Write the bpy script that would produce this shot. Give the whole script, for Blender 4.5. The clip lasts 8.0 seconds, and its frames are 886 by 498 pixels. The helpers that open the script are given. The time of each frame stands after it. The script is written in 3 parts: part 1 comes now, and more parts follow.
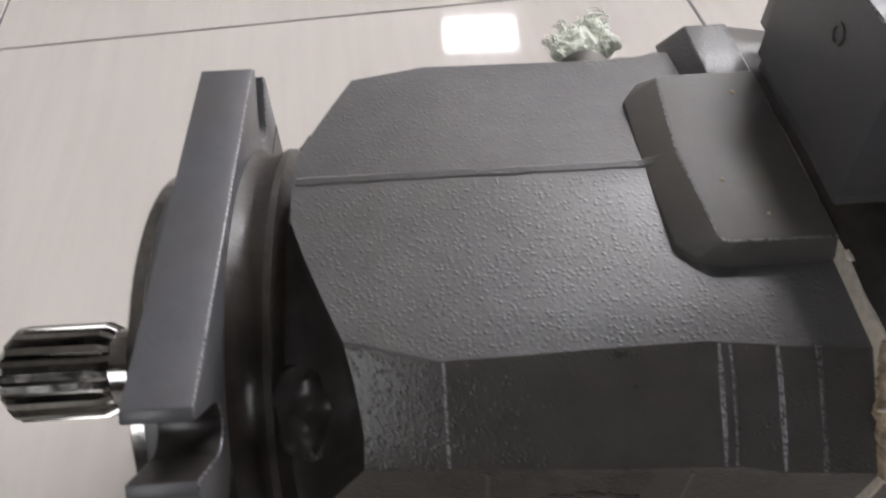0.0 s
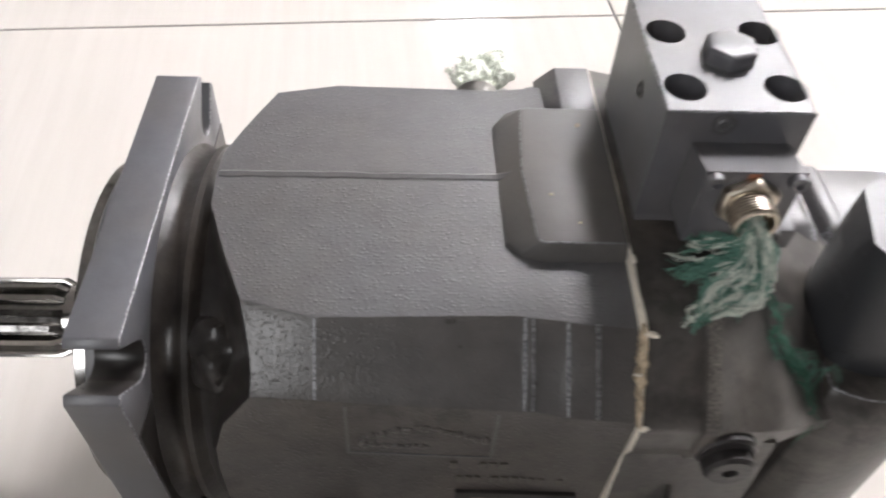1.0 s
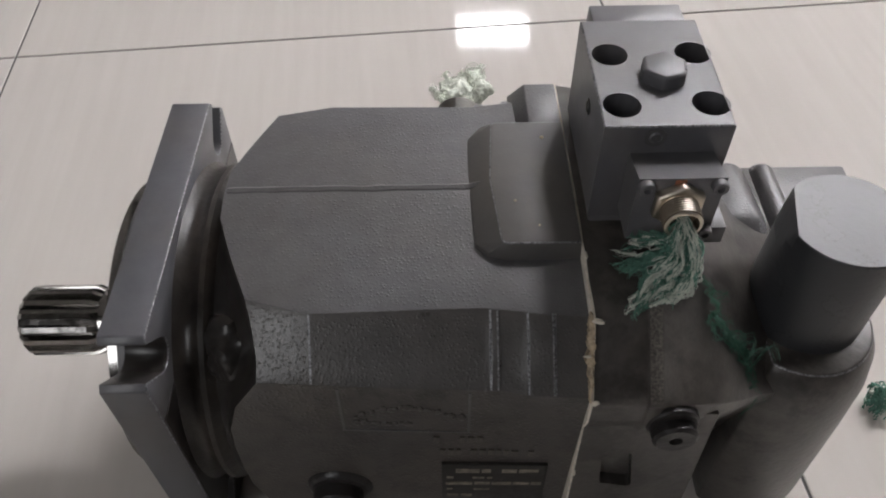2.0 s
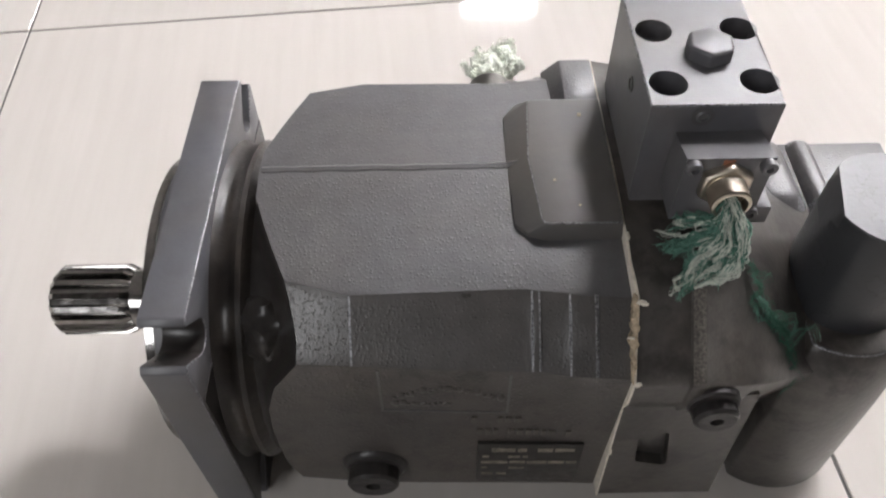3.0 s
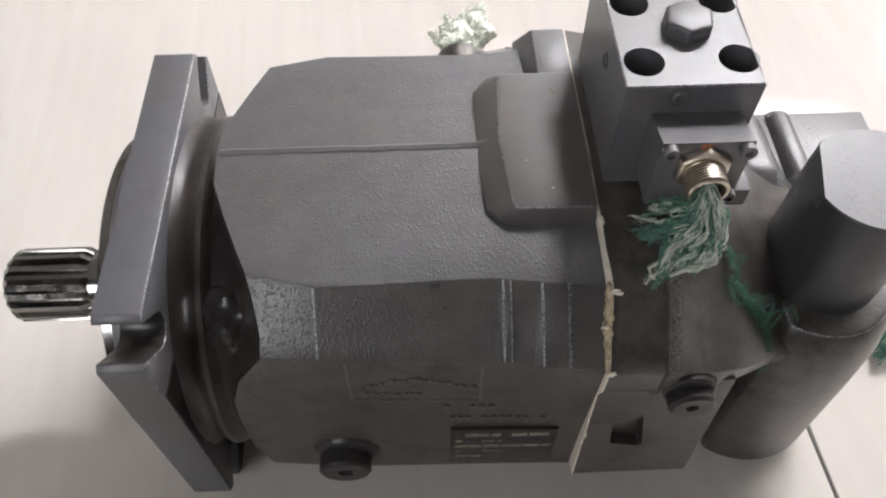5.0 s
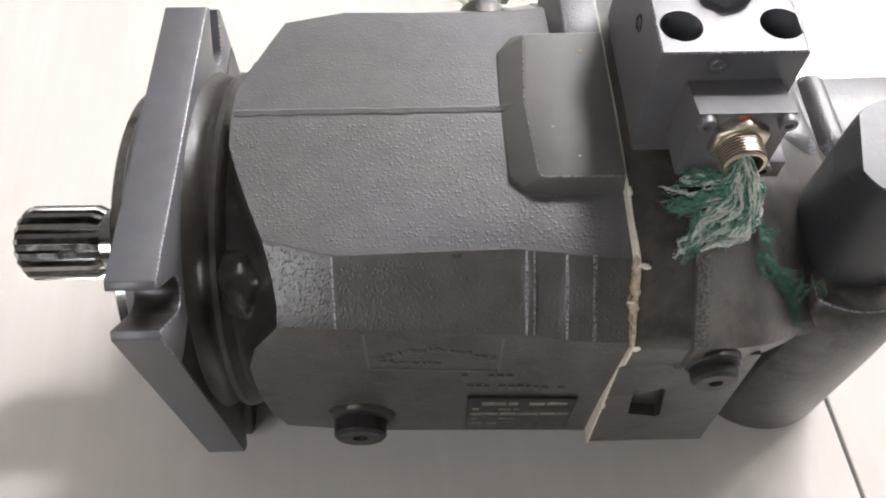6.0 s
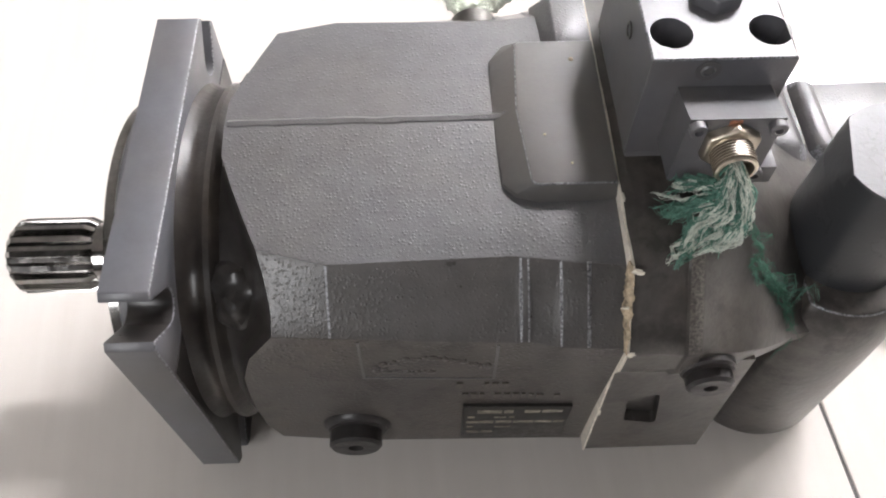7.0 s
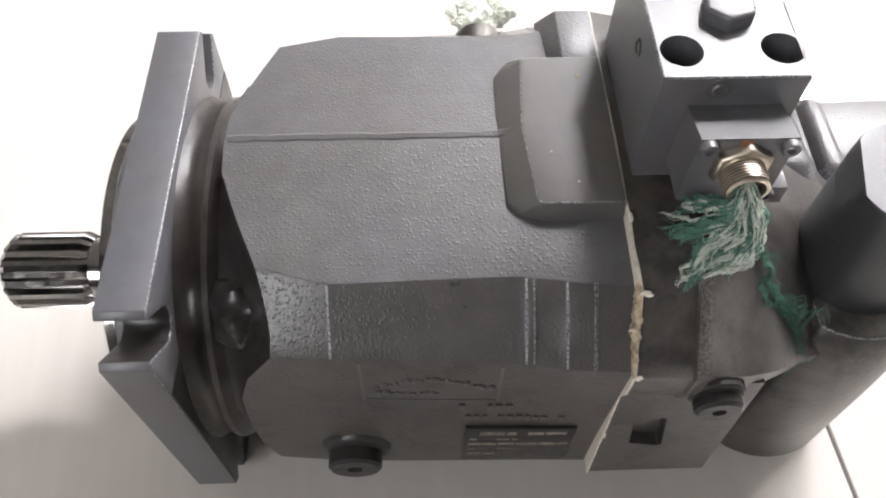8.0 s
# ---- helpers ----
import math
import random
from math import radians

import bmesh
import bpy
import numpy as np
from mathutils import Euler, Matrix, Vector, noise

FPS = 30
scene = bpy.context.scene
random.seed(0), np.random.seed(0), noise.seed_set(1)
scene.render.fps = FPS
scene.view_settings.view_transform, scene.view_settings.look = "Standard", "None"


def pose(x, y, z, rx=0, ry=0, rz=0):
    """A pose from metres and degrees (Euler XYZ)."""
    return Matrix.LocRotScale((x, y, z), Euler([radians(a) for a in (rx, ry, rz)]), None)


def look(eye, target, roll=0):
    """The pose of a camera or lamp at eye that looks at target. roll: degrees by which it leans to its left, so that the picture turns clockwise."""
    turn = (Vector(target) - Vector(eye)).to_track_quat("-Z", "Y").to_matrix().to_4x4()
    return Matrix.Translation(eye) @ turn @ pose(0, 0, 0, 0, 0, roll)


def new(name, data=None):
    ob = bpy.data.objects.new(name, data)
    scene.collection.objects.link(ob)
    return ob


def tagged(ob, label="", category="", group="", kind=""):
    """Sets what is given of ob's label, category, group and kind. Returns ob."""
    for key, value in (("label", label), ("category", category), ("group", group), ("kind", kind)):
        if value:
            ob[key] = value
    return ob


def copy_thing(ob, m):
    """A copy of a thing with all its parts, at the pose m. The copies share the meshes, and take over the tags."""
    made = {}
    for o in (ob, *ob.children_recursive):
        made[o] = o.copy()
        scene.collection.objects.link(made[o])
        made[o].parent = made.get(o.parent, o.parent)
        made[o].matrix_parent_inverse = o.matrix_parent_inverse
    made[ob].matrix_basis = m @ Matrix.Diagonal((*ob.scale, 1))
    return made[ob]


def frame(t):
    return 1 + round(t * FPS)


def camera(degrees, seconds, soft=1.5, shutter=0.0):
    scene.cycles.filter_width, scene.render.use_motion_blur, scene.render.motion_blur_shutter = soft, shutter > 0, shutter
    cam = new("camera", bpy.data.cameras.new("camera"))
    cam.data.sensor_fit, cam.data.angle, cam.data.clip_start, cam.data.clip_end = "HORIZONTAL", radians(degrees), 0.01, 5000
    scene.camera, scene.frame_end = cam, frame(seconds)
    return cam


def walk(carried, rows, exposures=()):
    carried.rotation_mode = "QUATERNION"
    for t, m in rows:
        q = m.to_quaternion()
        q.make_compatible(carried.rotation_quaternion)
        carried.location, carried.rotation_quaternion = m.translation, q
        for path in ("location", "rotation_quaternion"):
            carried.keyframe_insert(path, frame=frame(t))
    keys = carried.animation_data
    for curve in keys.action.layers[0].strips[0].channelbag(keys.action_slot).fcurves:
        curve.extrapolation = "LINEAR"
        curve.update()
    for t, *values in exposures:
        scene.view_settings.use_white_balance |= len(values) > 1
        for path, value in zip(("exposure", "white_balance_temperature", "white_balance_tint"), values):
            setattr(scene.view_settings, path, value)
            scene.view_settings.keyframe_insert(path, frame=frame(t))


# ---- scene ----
cam = camera(59.13, 8.0, 2.0, 0.5)
PATH = [
    (0, (0.0656, -0.1887, 0.3763), (0.0763, 0.1403, -0.0001), -1.80),
    (0.2, (0.0727, -0.1907, 0.3734), (0.0842, 0.1353, -0.0055), -0.82),
    (0.5, (0.0829, -0.2011, 0.3862), (0.1008, 0.1266, 0.0089), 1.34),
    (0.7, (0.0901, -0.2171, 0.4049), (0.1116, 0.1090, 0.0265), 2.61),
    (0.8, (0.0923, -0.2247, 0.4119), (0.1172, 0.1018, 0.0341), 3.32),
    (1, (0.1028, -0.2383, 0.4259), (0.1249, 0.0892, 0.0488), 3.63),
    (1.2, (0.1182, -0.2486, 0.4408), (0.1313, 0.0755, 0.0602), 2.18),
    (2.3, (0.1254, -0.2663, 0.4637), (0.1275, 0.0595, 0.0844), -0.86),
    (2.5, (0.1227, -0.2619, 0.4610), (0.1242, 0.0648, 0.0824), -0.90),
    (2.7, (0.1134, -0.2591, 0.4569), (0.1187, 0.0667, 0.0777), -0.31),
    (3, (0.1091, -0.2600, 0.4634), (0.1090, 0.0505, 0.0715), -1.06),
    (3.2, (0.1093, -0.2423, 0.4625), (0.1129, 0.0611, 0.0651), -0.69),
    (3.5, (0.1120, -0.2377, 0.4605), (0.1144, 0.0501, 0.0517), -1.14),
    (4, (0.1173, -0.2342, 0.4642), (0.1275, 0.0520, 0.0543), -0.54),
    (4.5, (0.1159, -0.2389, 0.4625), (0.1291, 0.0493, 0.0541), -0.18),
    (5, (0.1150, -0.2386, 0.4625), (0.1264, 0.0450, 0.0510), -0.02),
    (5.2, (0.1114, -0.2399, 0.4585), (0.1224, 0.0374, 0.0426), 0.34),
    (6.3, (0.1064, -0.2235, 0.4593), (0.1130, 0.0308, 0.0289), 0.16),
    (6.5, (0.1041, -0.2250, 0.4571), (0.1126, 0.0326, 0.0287), 0.15),
    (7, (0.1086, -0.2273, 0.4590), (0.1199, 0.0345, 0.0331), 0.42),
    (7.5, (0.1058, -0.2254, 0.4567), (0.1203, 0.0411, 0.0339), 1.07),
    (8, (0.1063, -0.2210, 0.4549), (0.1193, 0.0470, 0.0329), 1.08),
]
walk(cam, [(t, look(eye, target, roll)) for t, eye, target, roll in PATH],
     [(0.0, 0.4), (0.2, 0.6), (0.5, 0.95), (1.0, 1.15), (1.2, 1.1), (2.3, 0.03), (2.5, 0.05), (2.7, 0.3), (3.0, 0.84), (3.5, 1.05), (4.5, 1.05), (5.0, 0.95), (5.2, 0.95), (6.3, 1.4), (8.0, 1.45)])

# ---- world and light: the room is closed; panels in the ceiling and a window light it ----
world = bpy.data.worlds.new("world")
scene.world = world
world.use_nodes = True
wt = world.node_tree
sky = wt.nodes.new("ShaderNodeTexSky")
sky.sky_type, sky.sun_disc, sky.sun_elevation, sky.sun_rotation = "NISHITA", False, radians(40), radians(0)
wt.links.new(sky.outputs[0], wt.nodes["Background"].inputs[0])
wt.nodes["Background"].inputs[1].default_value = 0.12


WIN_X0, WIN_X1, WIN_Z0, WIN_Z1 = -0.92, -0.40, 0.55, 1.40
data = bpy.data.lights.new("window_daylight", "AREA")
data.shape, data.size, data.size_y, data.energy, data.color = "RECTANGLE", WIN_X1 - WIN_X0, WIN_Z1 - WIN_Z0, 6.2, (1.0, 0.985, 0.975)
daylight = new("window_daylight", data)
daylight.matrix_world = look(((WIN_X0 + WIN_X1) / 2, -1.18, (WIN_Z0 + WIN_Z1) / 2), ((WIN_X0 + WIN_X1) / 2, 0, (WIN_Z0 + WIN_Z1) / 2))

# ---- materials ----


def nodes_of(name):
    m = bpy.data.materials.new(name)
    m.use_nodes = True
    nt = m.node_tree
    return m, nt, nt.nodes["Principled BSDF"]


def noise_node(nt, scale, detail=4.0, rough=0.55, kind="Object"):
    tc = nt.nodes.new("ShaderNodeTexCoord")
    n = nt.nodes.new("ShaderNodeTexNoise")
    n.inputs["Scale"].default_value, n.inputs["Detail"].default_value, n.inputs["Roughness"].default_value = scale, detail, rough
    nt.links.new(tc.outputs[kind], n.inputs["Vector"])
    return n


def ramp(nt, source, stops):
    r = nt.nodes.new("ShaderNodeValToRGB")
    e = r.color_ramp.elements
    while len(e) < len(stops):
        e.new(0.5)
    for el, (p, c) in zip(e, stops):
        el.position, el.color = p, (*c, 1) if len(c) == 3 else (c[0], c[0], c[0], 1)
    nt.links.new(source, r.inputs[0])
    return r


def mix(nt, fac, a, b):
    m = nt.nodes.new("ShaderNodeMix")
    m.data_type = "RGBA"
    nt.links.new(fac, m.inputs[0])
    for s, k in ((a, 6), (b, 7)):
        if isinstance(s, tuple):
            m.inputs[k].default_value = (*s, 1)
        else:
            nt.links.new(s, m.inputs[k])
    return m.outputs[2]


def bumped(nt, bsdf, heights):
    """heights: (socket, strength, distance), chained."""
    last = None
    for sock, strength, dist in heights:
        b = nt.nodes.new("ShaderNodeBump")
        b.inputs["Strength"].default_value, b.inputs["Distance"].default_value = strength, dist
        nt.links.new(sock, b.inputs["Height"])
        if last:
            nt.links.new(last.outputs[0], b.inputs["Normal"])
        last = b
    nt.links.new(last.outputs[0], bsdf.inputs["Normal"])


def painted_iron(name, base, dust, rough, grain, depth, dusty=0.5, coat=0.0, pimples=False, spec=0.5, mottle=1.0, smear=0.0):
    """Grey enamel on iron: grain of the casting under it, brown grime and dull patches on it."""
    m, nt, b = nodes_of(name)
    big = noise_node(nt, 14, 5, 0.6)
    fine = noise_node(nt, grain, 3, 0.6)
    mid = noise_node(nt, 90, 6, 0.65)
    grime = ramp(nt, big.outputs[0], [(0.38, (0.0,)), (0.68, (1.0,))])
    speck = ramp(nt, mid.outputs[0], [(0.32, (1 - 0.38 * mottle, 1 - 0.39 * mottle, 1 - 0.40 * mottle)), (0.68, (1 + 0.18 * mottle, 1 + 0.16 * mottle, 1 + 0.13 * mottle))])
    f = nt.nodes.new("ShaderNodeMath")
    f.operation = "MULTIPLY"
    f.inputs[1].default_value = dusty
    nt.links.new(grime.outputs[0], f.inputs[0])
    col = mix(nt, f.outputs[0], base, dust)
    mul = nt.nodes.new("ShaderNodeMix")
    mul.data_type, mul.blend_type = "RGBA", "MULTIPLY"
    mul.inputs[0].default_value = 1.0
    nt.links.new(col, mul.inputs[6])
    nt.links.new(speck.outputs[0], mul.inputs[7])
    out = mul.outputs[2]
    if smear:
        # dried oil smears with ragged borders
        sm = noise_node(nt, 34, 9, 0.68)
        cover = ramp(nt, sm.outputs[0], [(0.52, (0.0,)), (0.60, (smear,))])
        out = mix(nt, cover.outputs[0], out, (0.016, 0.014, 0.013))
    b.inputs["Coat Weight"].default_value, b.inputs["Coat Roughness"].default_value = coat, 0.22
    b.inputs["Specular IOR Level"].default_value = spec
    nt.links.new(out, b.inputs["Base Color"])
    rr = ramp(nt, mid.outputs[0], [(0.3, (rough,)), (0.75, (rough + 0.1,))])
    nt.links.new(rr.outputs[0], b.inputs["Roughness"])
    grains = fine.outputs[0]
    if pimples:
        # sand grains: round pimples of uneven height, some cells left flat
        tc = nt.nodes.new("ShaderNodeTexCoord")
        vo = nt.nodes.new("ShaderNodeTexVoronoi")
        vo.inputs["Scale"].default_value = grain
        nt.links.new(tc.outputs["Object"], vo.inputs["Vector"])
        dome = ramp(nt, vo.outputs["Distance"], [(0.0, (1.0,)), (0.62, (0.0,))])
        dome.color_ramp.interpolation = "EASE"
        tall = ramp(nt, vo.outputs["Color"], [(0.2, (0.0,)), (0.95, (1.0,))])
        mu = nt.nodes.new("ShaderNodeMath")
        mu.operation = "MULTIPLY"
        nt.links.new(dome.outputs[0], mu.inputs[0])
        nt.links.new(tall.outputs[0], mu.inputs[1])
        bumped(nt, b, [(mu.outputs[0], 0.75, depth), (fine.outputs[0], 0.6, depth * 0.8), (mid.outputs[0], 0.25, depth)])
        return m
    bumped(nt, b, [(grains, 0.7, depth), (mid.outputs[0], 0.3, depth)])
    return m


def plain(name, base, rough, metal=0.0, grain=300, depth=0.0002, vary=0.15):
    m, nt, b = nodes_of(name)
    n = noise_node(nt, grain, 4)
    lo, hi = tuple(c * (1 - vary) for c in base), tuple(min(1, c * (1 + vary)) for c in base)
    r = ramp(nt, n.outputs[0], [(0.3, lo), (0.7, hi)])
    nt.links.new(r.outputs[0], b.inputs["Base Color"])
    rr = ramp(nt, n.outputs[0], [(0.3, (max(0.03, rough - 0.06),)), (0.7, (rough + 0.06,))])
    nt.links.new(rr.outputs[0], b.inputs["Roughness"])
    b.inputs["Metallic"].default_value = metal
    bumped(nt, b, [(n.outputs[0], 0.4, depth)])
    return m


CAST = painted_iron("cast_iron_paint", (0.096, 0.096, 0.102), (0.114, 0.098, 0.082), 0.36, 700, 0.00026, 0.35, coat=0.08, pimples=True, spec=0.5, mottle=0.45)
COVER = painted_iron("cover_paint", (0.070, 0.066, 0.063), (0.082, 0.071, 0.061), 0.31, 260, 0.0003, 0.8, coat=0.12, smear=0.55)
SMOOTH = painted_iron("machined_paint", (0.112, 0.114, 0.126), (0.122, 0.107, 0.092), 0.32, 700, 0.0001, 0.5, mottle=0.3)
PAD = painted_iron("pad_paint", (0.094, 0.091, 0.090), (0.110, 0.097, 0.082), 0.44, 500, 0.0001, 0.6, mottle=0.3)
NECK = painted_iron("neck_paint", (0.030, 0.029, 0.031), (0.036, 0.031, 0.027), 0.31, 45, 0.0012, 0.5, coat=0.12, spec=0.3)
GRIMY_SHADED = painted_iron("grimy_shaded_paint", (0.061, 0.057, 0.055), (0.072, 0.061, 0.051), 0.34, 560, 0.0003, 0.7, coat=0.16, pimples=True, smear=0.6)
SLOPE = painted_iron("shaded_slope_paint", (0.074, 0.070, 0.068), (0.084, 0.073, 0.062), 0.27, 760, 0.0003, 0.45, coat=0.12, pimples=True, mottle=0.4)
STAINED_SHADED = painted_iron("stained_shaded_neck", (0.030, 0.027, 0.025), (0.046, 0.036, 0.028), 0.32, 160, 0.0005, 0.8, coat=0.1, smear=0.5, spec=0.4)
# black of wet oil, deepened to hold the shade of hollows and slots
OIL_SHADE = painted_iron("oil_and_shade_black", (0.027, 0.025, 0.025), (0.040, 0.033, 0.027), 0.27, 60, 0.00015, 0.5, spec=0.45)
SPECKLE = plain("dust_speckle", (0.095, 0.086, 0.076), 0.5, 0.0, 800, 0.0006, 0.7)
LETTER = plain("worn_letter", (0.085, 0.076, 0.066), 0.45, 0.0, 900, 0.0005, 0.5)
STEEL = plain("polished_steel", (0.29, 0.28, 0.27), 0.14, 1.0, 200, 0.0001, 0.2)
BOLT = plain("plated_bolt", (0.15, 0.145, 0.135), 0.34, 1.0, 500)
GROOVE = plain("groove_brown", (0.10, 0.075, 0.05), 0.5)
BRASS = plain("brass", (0.60, 0.54, 0.45), 0.33, 1.0, 120, 0.0001, 0.2)
BLACK = plain("black_plastic", (0.05, 0.05, 0.054), 0.42, 0.0, 60, 0.0006, 0.3)
HOLE = plain("dark_bore", (0.09, 0.088, 0.085), 0.5)
RUST = plain("rust_stain", (0.30, 0.12, 0.06), 0.7, 0.0, 500, 0.0004, 0.5)
TAN = plain("stained_paper", (0.42, 0.34, 0.24), 0.8, 0.0, 350, 0.0006, 0.5)
PAPER = plain("gasket_paper", (0.70, 0.65, 0.56), 0.75, 0.0, 400, 0.0004)
WORN_GLINT = plain("rubbed_glinting_iron", (0.21, 0.21, 0.22), 0.42, 0.5, 900, 0.0006, 0.85)
PLATE = plain("dark_plate", (0.03, 0.028, 0.026), 0.35, 0.3, 300)
PRINT = plain("plate_print", (0.20, 0.18, 0.145), 0.45, 0.2, 250, 0.0001, 0.6)


GREEN = plain("green_fibre", (0.125, 0.27, 0.21), 0.8, 0.0, 700, 0.0001, 0.3)
DEEP = plain("deep_green_fibre", (0.050, 0.150, 0.100), 0.8, 0.0, 700, 0.0001, 0.3)
MINT = plain("mint_fibre", (0.76, 0.80, 0.70), 0.8, 0.0, 260, 0.0006, 0.08)
PALE = plain("faded_fibre", (0.70, 0.74, 0.66), 0.8, 0.0, 700, 0.0001, 0.15)


def tile_material():
    m, nt, b = nodes_of("polished_tile")
    tc = nt.nodes.new("ShaderNodeTexCoord")
    mp = nt.nodes.new("ShaderNodeMapping")
    mp.inputs["Scale"].default_value = (40, 2.5, 1)
    nt.links.new(tc.outputs["Object"], mp.inputs[0])
    n = nt.nodes.new("ShaderNodeTexNoise")
    n.inputs["Scale"].default_value, n.inputs["Detail"].default_value = 2.2, 6
    nt.links.new(mp.outputs[0], n.inputs["Vector"])
    big = noise_node(nt, 2.0, 4)
    a = ramp(nt, n.outputs[0], [(0.3, (0.593, 0.560, 0.520)), (0.7, (0.629, 0.596, 0.556))])
    c = ramp(nt, big.outputs[0], [(0.35, (0.95, 0.95, 0.95)), (0.65, (1.0, 1.0, 1.0))])
    mul = nt.nodes.new("ShaderNodeMix")
    mul.data_type, mul.blend_type = "RGBA", "MULTIPLY"
    mul.inputs[0].default_value = 1.0
    nt.links.new(a.outputs[0], mul.inputs[6])
    nt.links.new(c.outputs[0], mul.inputs[7])
    nt.links.new(mul.outputs[2], b.inputs["Base Color"])
    b.inputs["Roughness"].default_value = 0.06
    return m


def cap_material():
    """Matt black plastic with patches where a film peels."""
    m, nt, b = nodes_of("black_cap_plastic")
    n = noise_node(nt, 45, 5, 0.6)
    f = noise_node(nt, 400, 3)
    c = ramp(nt, n.outputs[0], [(0.565, (0.037, 0.038, 0.041)), (0.575, (0.018, 0.018, 0.019)), (0.585, (0.041, 0.042, 0.045))])
    nt.links.new(c.outputs[0], b.inputs["Base Color"])
    b.inputs["Roughness"].default_value = 0.4
    bumped(nt, b, [(c.outputs[0], 0.3, 0.001), (f.outputs[0], 0.3, 0.0003)])
    return m


CAPMAT = cap_material()
TILE = tile_material()
GROUT = plain("dark_grout", (0.09, 0.085, 0.08), 0.8)
WALL = plain("unseen_wall_paint", (0.40, 0.395, 0.385), 0.7, 0.0, 30, 0.0005, 0.03)
GLOW, gnt, gb = nodes_of("lamp_diffuser")
gb.inputs["Base Color"].default_value = (0.8, 0.8, 0.8, 1)
gb.inputs["Emission Color"].default_value = (0.99, 0.965, 1.0, 1)
gb.inputs["Emission Strength"].default_value = 106.0
DIM = GLOW.copy()
DIM.node_tree.nodes["Principled BSDF"].inputs["Emission Strength"].default_value = 34.0
DARK_STANDIN = plain("dark_stand_in_paint", (0.05, 0.047, 0.045), 0.7, 0.0, 30, 0.0005, 0.05)
BOUNCE_WALL = plain("bounce_wall_paint", (0.60, 0.59, 0.57), 0.7, 0.0, 30, 0.0005, 0.03)
CEILING = plain("ceiling_paint", (0.34, 0.335, 0.33), 0.8, 0.0, 30, 0.0005, 0.03)
FRAME = plain("window_frame_white", (0.75, 0.75, 0.74), 0.4, 0.0, 60, 0.0002, 0.04)

# ---- mesh helpers ----


def part(name, bm, material, parent=None, label="", smooth=35, bevel=0.0, seg=2):
    bmesh.ops.recalc_face_normals(bm, faces=bm.faces[:])
    if bevel:
        es = [e for e in bm.edges if len(e.link_faces) == 2 and e.calc_face_angle(0) > radians(28)]
        bmesh.ops.bevel(bm, geom=es, offset=bevel, segments=seg, profile=0.5, affect="EDGES", clamp_overlap=True)
    for f in bm.faces:
        f.smooth = True
    for e in bm.edges:
        e.smooth = len(e.link_faces) == 2 and e.calc_face_angle(0) < radians(smooth)
    me = bpy.data.meshes.new(name)
    bm.to_mesh(me)
    bm.free()
    me.materials.append(material)
    ob = new(name, me)
    if parent:
        ob.parent = parent
    if label:
        ob["label"] = label
    return ob


def box(bm, x0, x1, y0, y1, z0, z1):
    vs = [bm.verts.new((x, y, z)) for x in (x0, x1) for y in (y0, y1) for z in (z0, z1)]
    for q in ((0, 1, 3, 2), (4, 6, 7, 5), (0, 4, 5, 1), (2, 3, 7, 6), (0, 2, 6, 4), (1, 5, 7, 3)):
        bm.faces.new([vs[i] for i in q])
    return vs


def loft(bm, rings, cap=True, closed=True):
    vr = [[bm.verts.new(p) for p in r] for r in rings]
    n = len(vr[0])
    for a, b in zip(vr, vr[1:]):
        for i in range(n if closed else n - 1):
            j = (i + 1) % n
            bm.faces.new((a[i], a[j], b[j], b[i]))
    if cap:
        bm.faces.new(vr[0])
        bm.faces.new(list(reversed(vr[-1])))
    return vr


def circle(c, r, axis, n=32, a0=0.0):
    pts = []
    for i in range(n):
        t = a0 + 2 * math.pi * i / n
        u, v = r * math.cos(t), r * math.sin(t)
        pts.append({"x": (c[0], c[1] + u, c[2] + v), "y": (c[0] + u, c[1], c[2] + v), "z": (c[0] + u, c[1] + v, c[2])}[axis])
    return pts


def lathe(bm, c, axis, profile, n=32, a0=0.0):
    """profile: (offset along the axis, radius)."""
    k = "xyz".index(axis)
    rings = []
    for o, r in profile:
        p = list(c)
        p[k] += o
        rings.append(circle(p, r, axis, n, a0))
    return loft(bm, rings)


def tube(bm, pts, r, n=5):
    rings = []
    for i, p in enumerate(pts):
        p = Vector(p)
        d = (Vector(pts[min(i + 1, len(pts) - 1)]) - Vector(pts[max(i - 1, 0)])).normalized()
        q = d.to_track_quat("Z", "Y").to_matrix()
        rr = r[i] if isinstance(r, (list, tuple)) else r
        rings.append([p + q @ Vector((rr * math.cos(2 * math.pi * k / n), rr * math.sin(2 * math.pi * k / n), 0)) for k in range(n)])
    loft(bm, rings)


def pierced(bm, outline, holes, depth, place, more=()):
    """A flat face with round blind holes. outline: 2D; holes: (u, v, r); place(u, v, w) gives the 3D point, w inwards."""
    edges = []
    loops = []
    for loop in [outline] + [[(u + r * math.cos(2 * math.pi * i / 28), v + r * math.sin(2 * math.pi * i / 28)) for i in range(28)] for u, v, r in holes] + list(more):
        vs = [bm.verts.new(place(u, v, 0)) for u, v in loop]
        loops.append((loop, vs))
        edges += [bm.edges.new((a, b)) for a, b in zip(vs, vs[1:] + vs[:1])]
    bmesh.ops.triangle_fill(bm, edges=edges, use_beauty=True)
    for loop, vs in loops[1:]:
        low = [bm.verts.new(place(u, v, depth)) for u, v in loop]
        for i in range(len(vs)):
            j = (i + 1) % len(vs)
            bm.faces.new((vs[i], vs[j], low[j], low[i]))
        bm.faces.new(low)
    return loops[0][1]


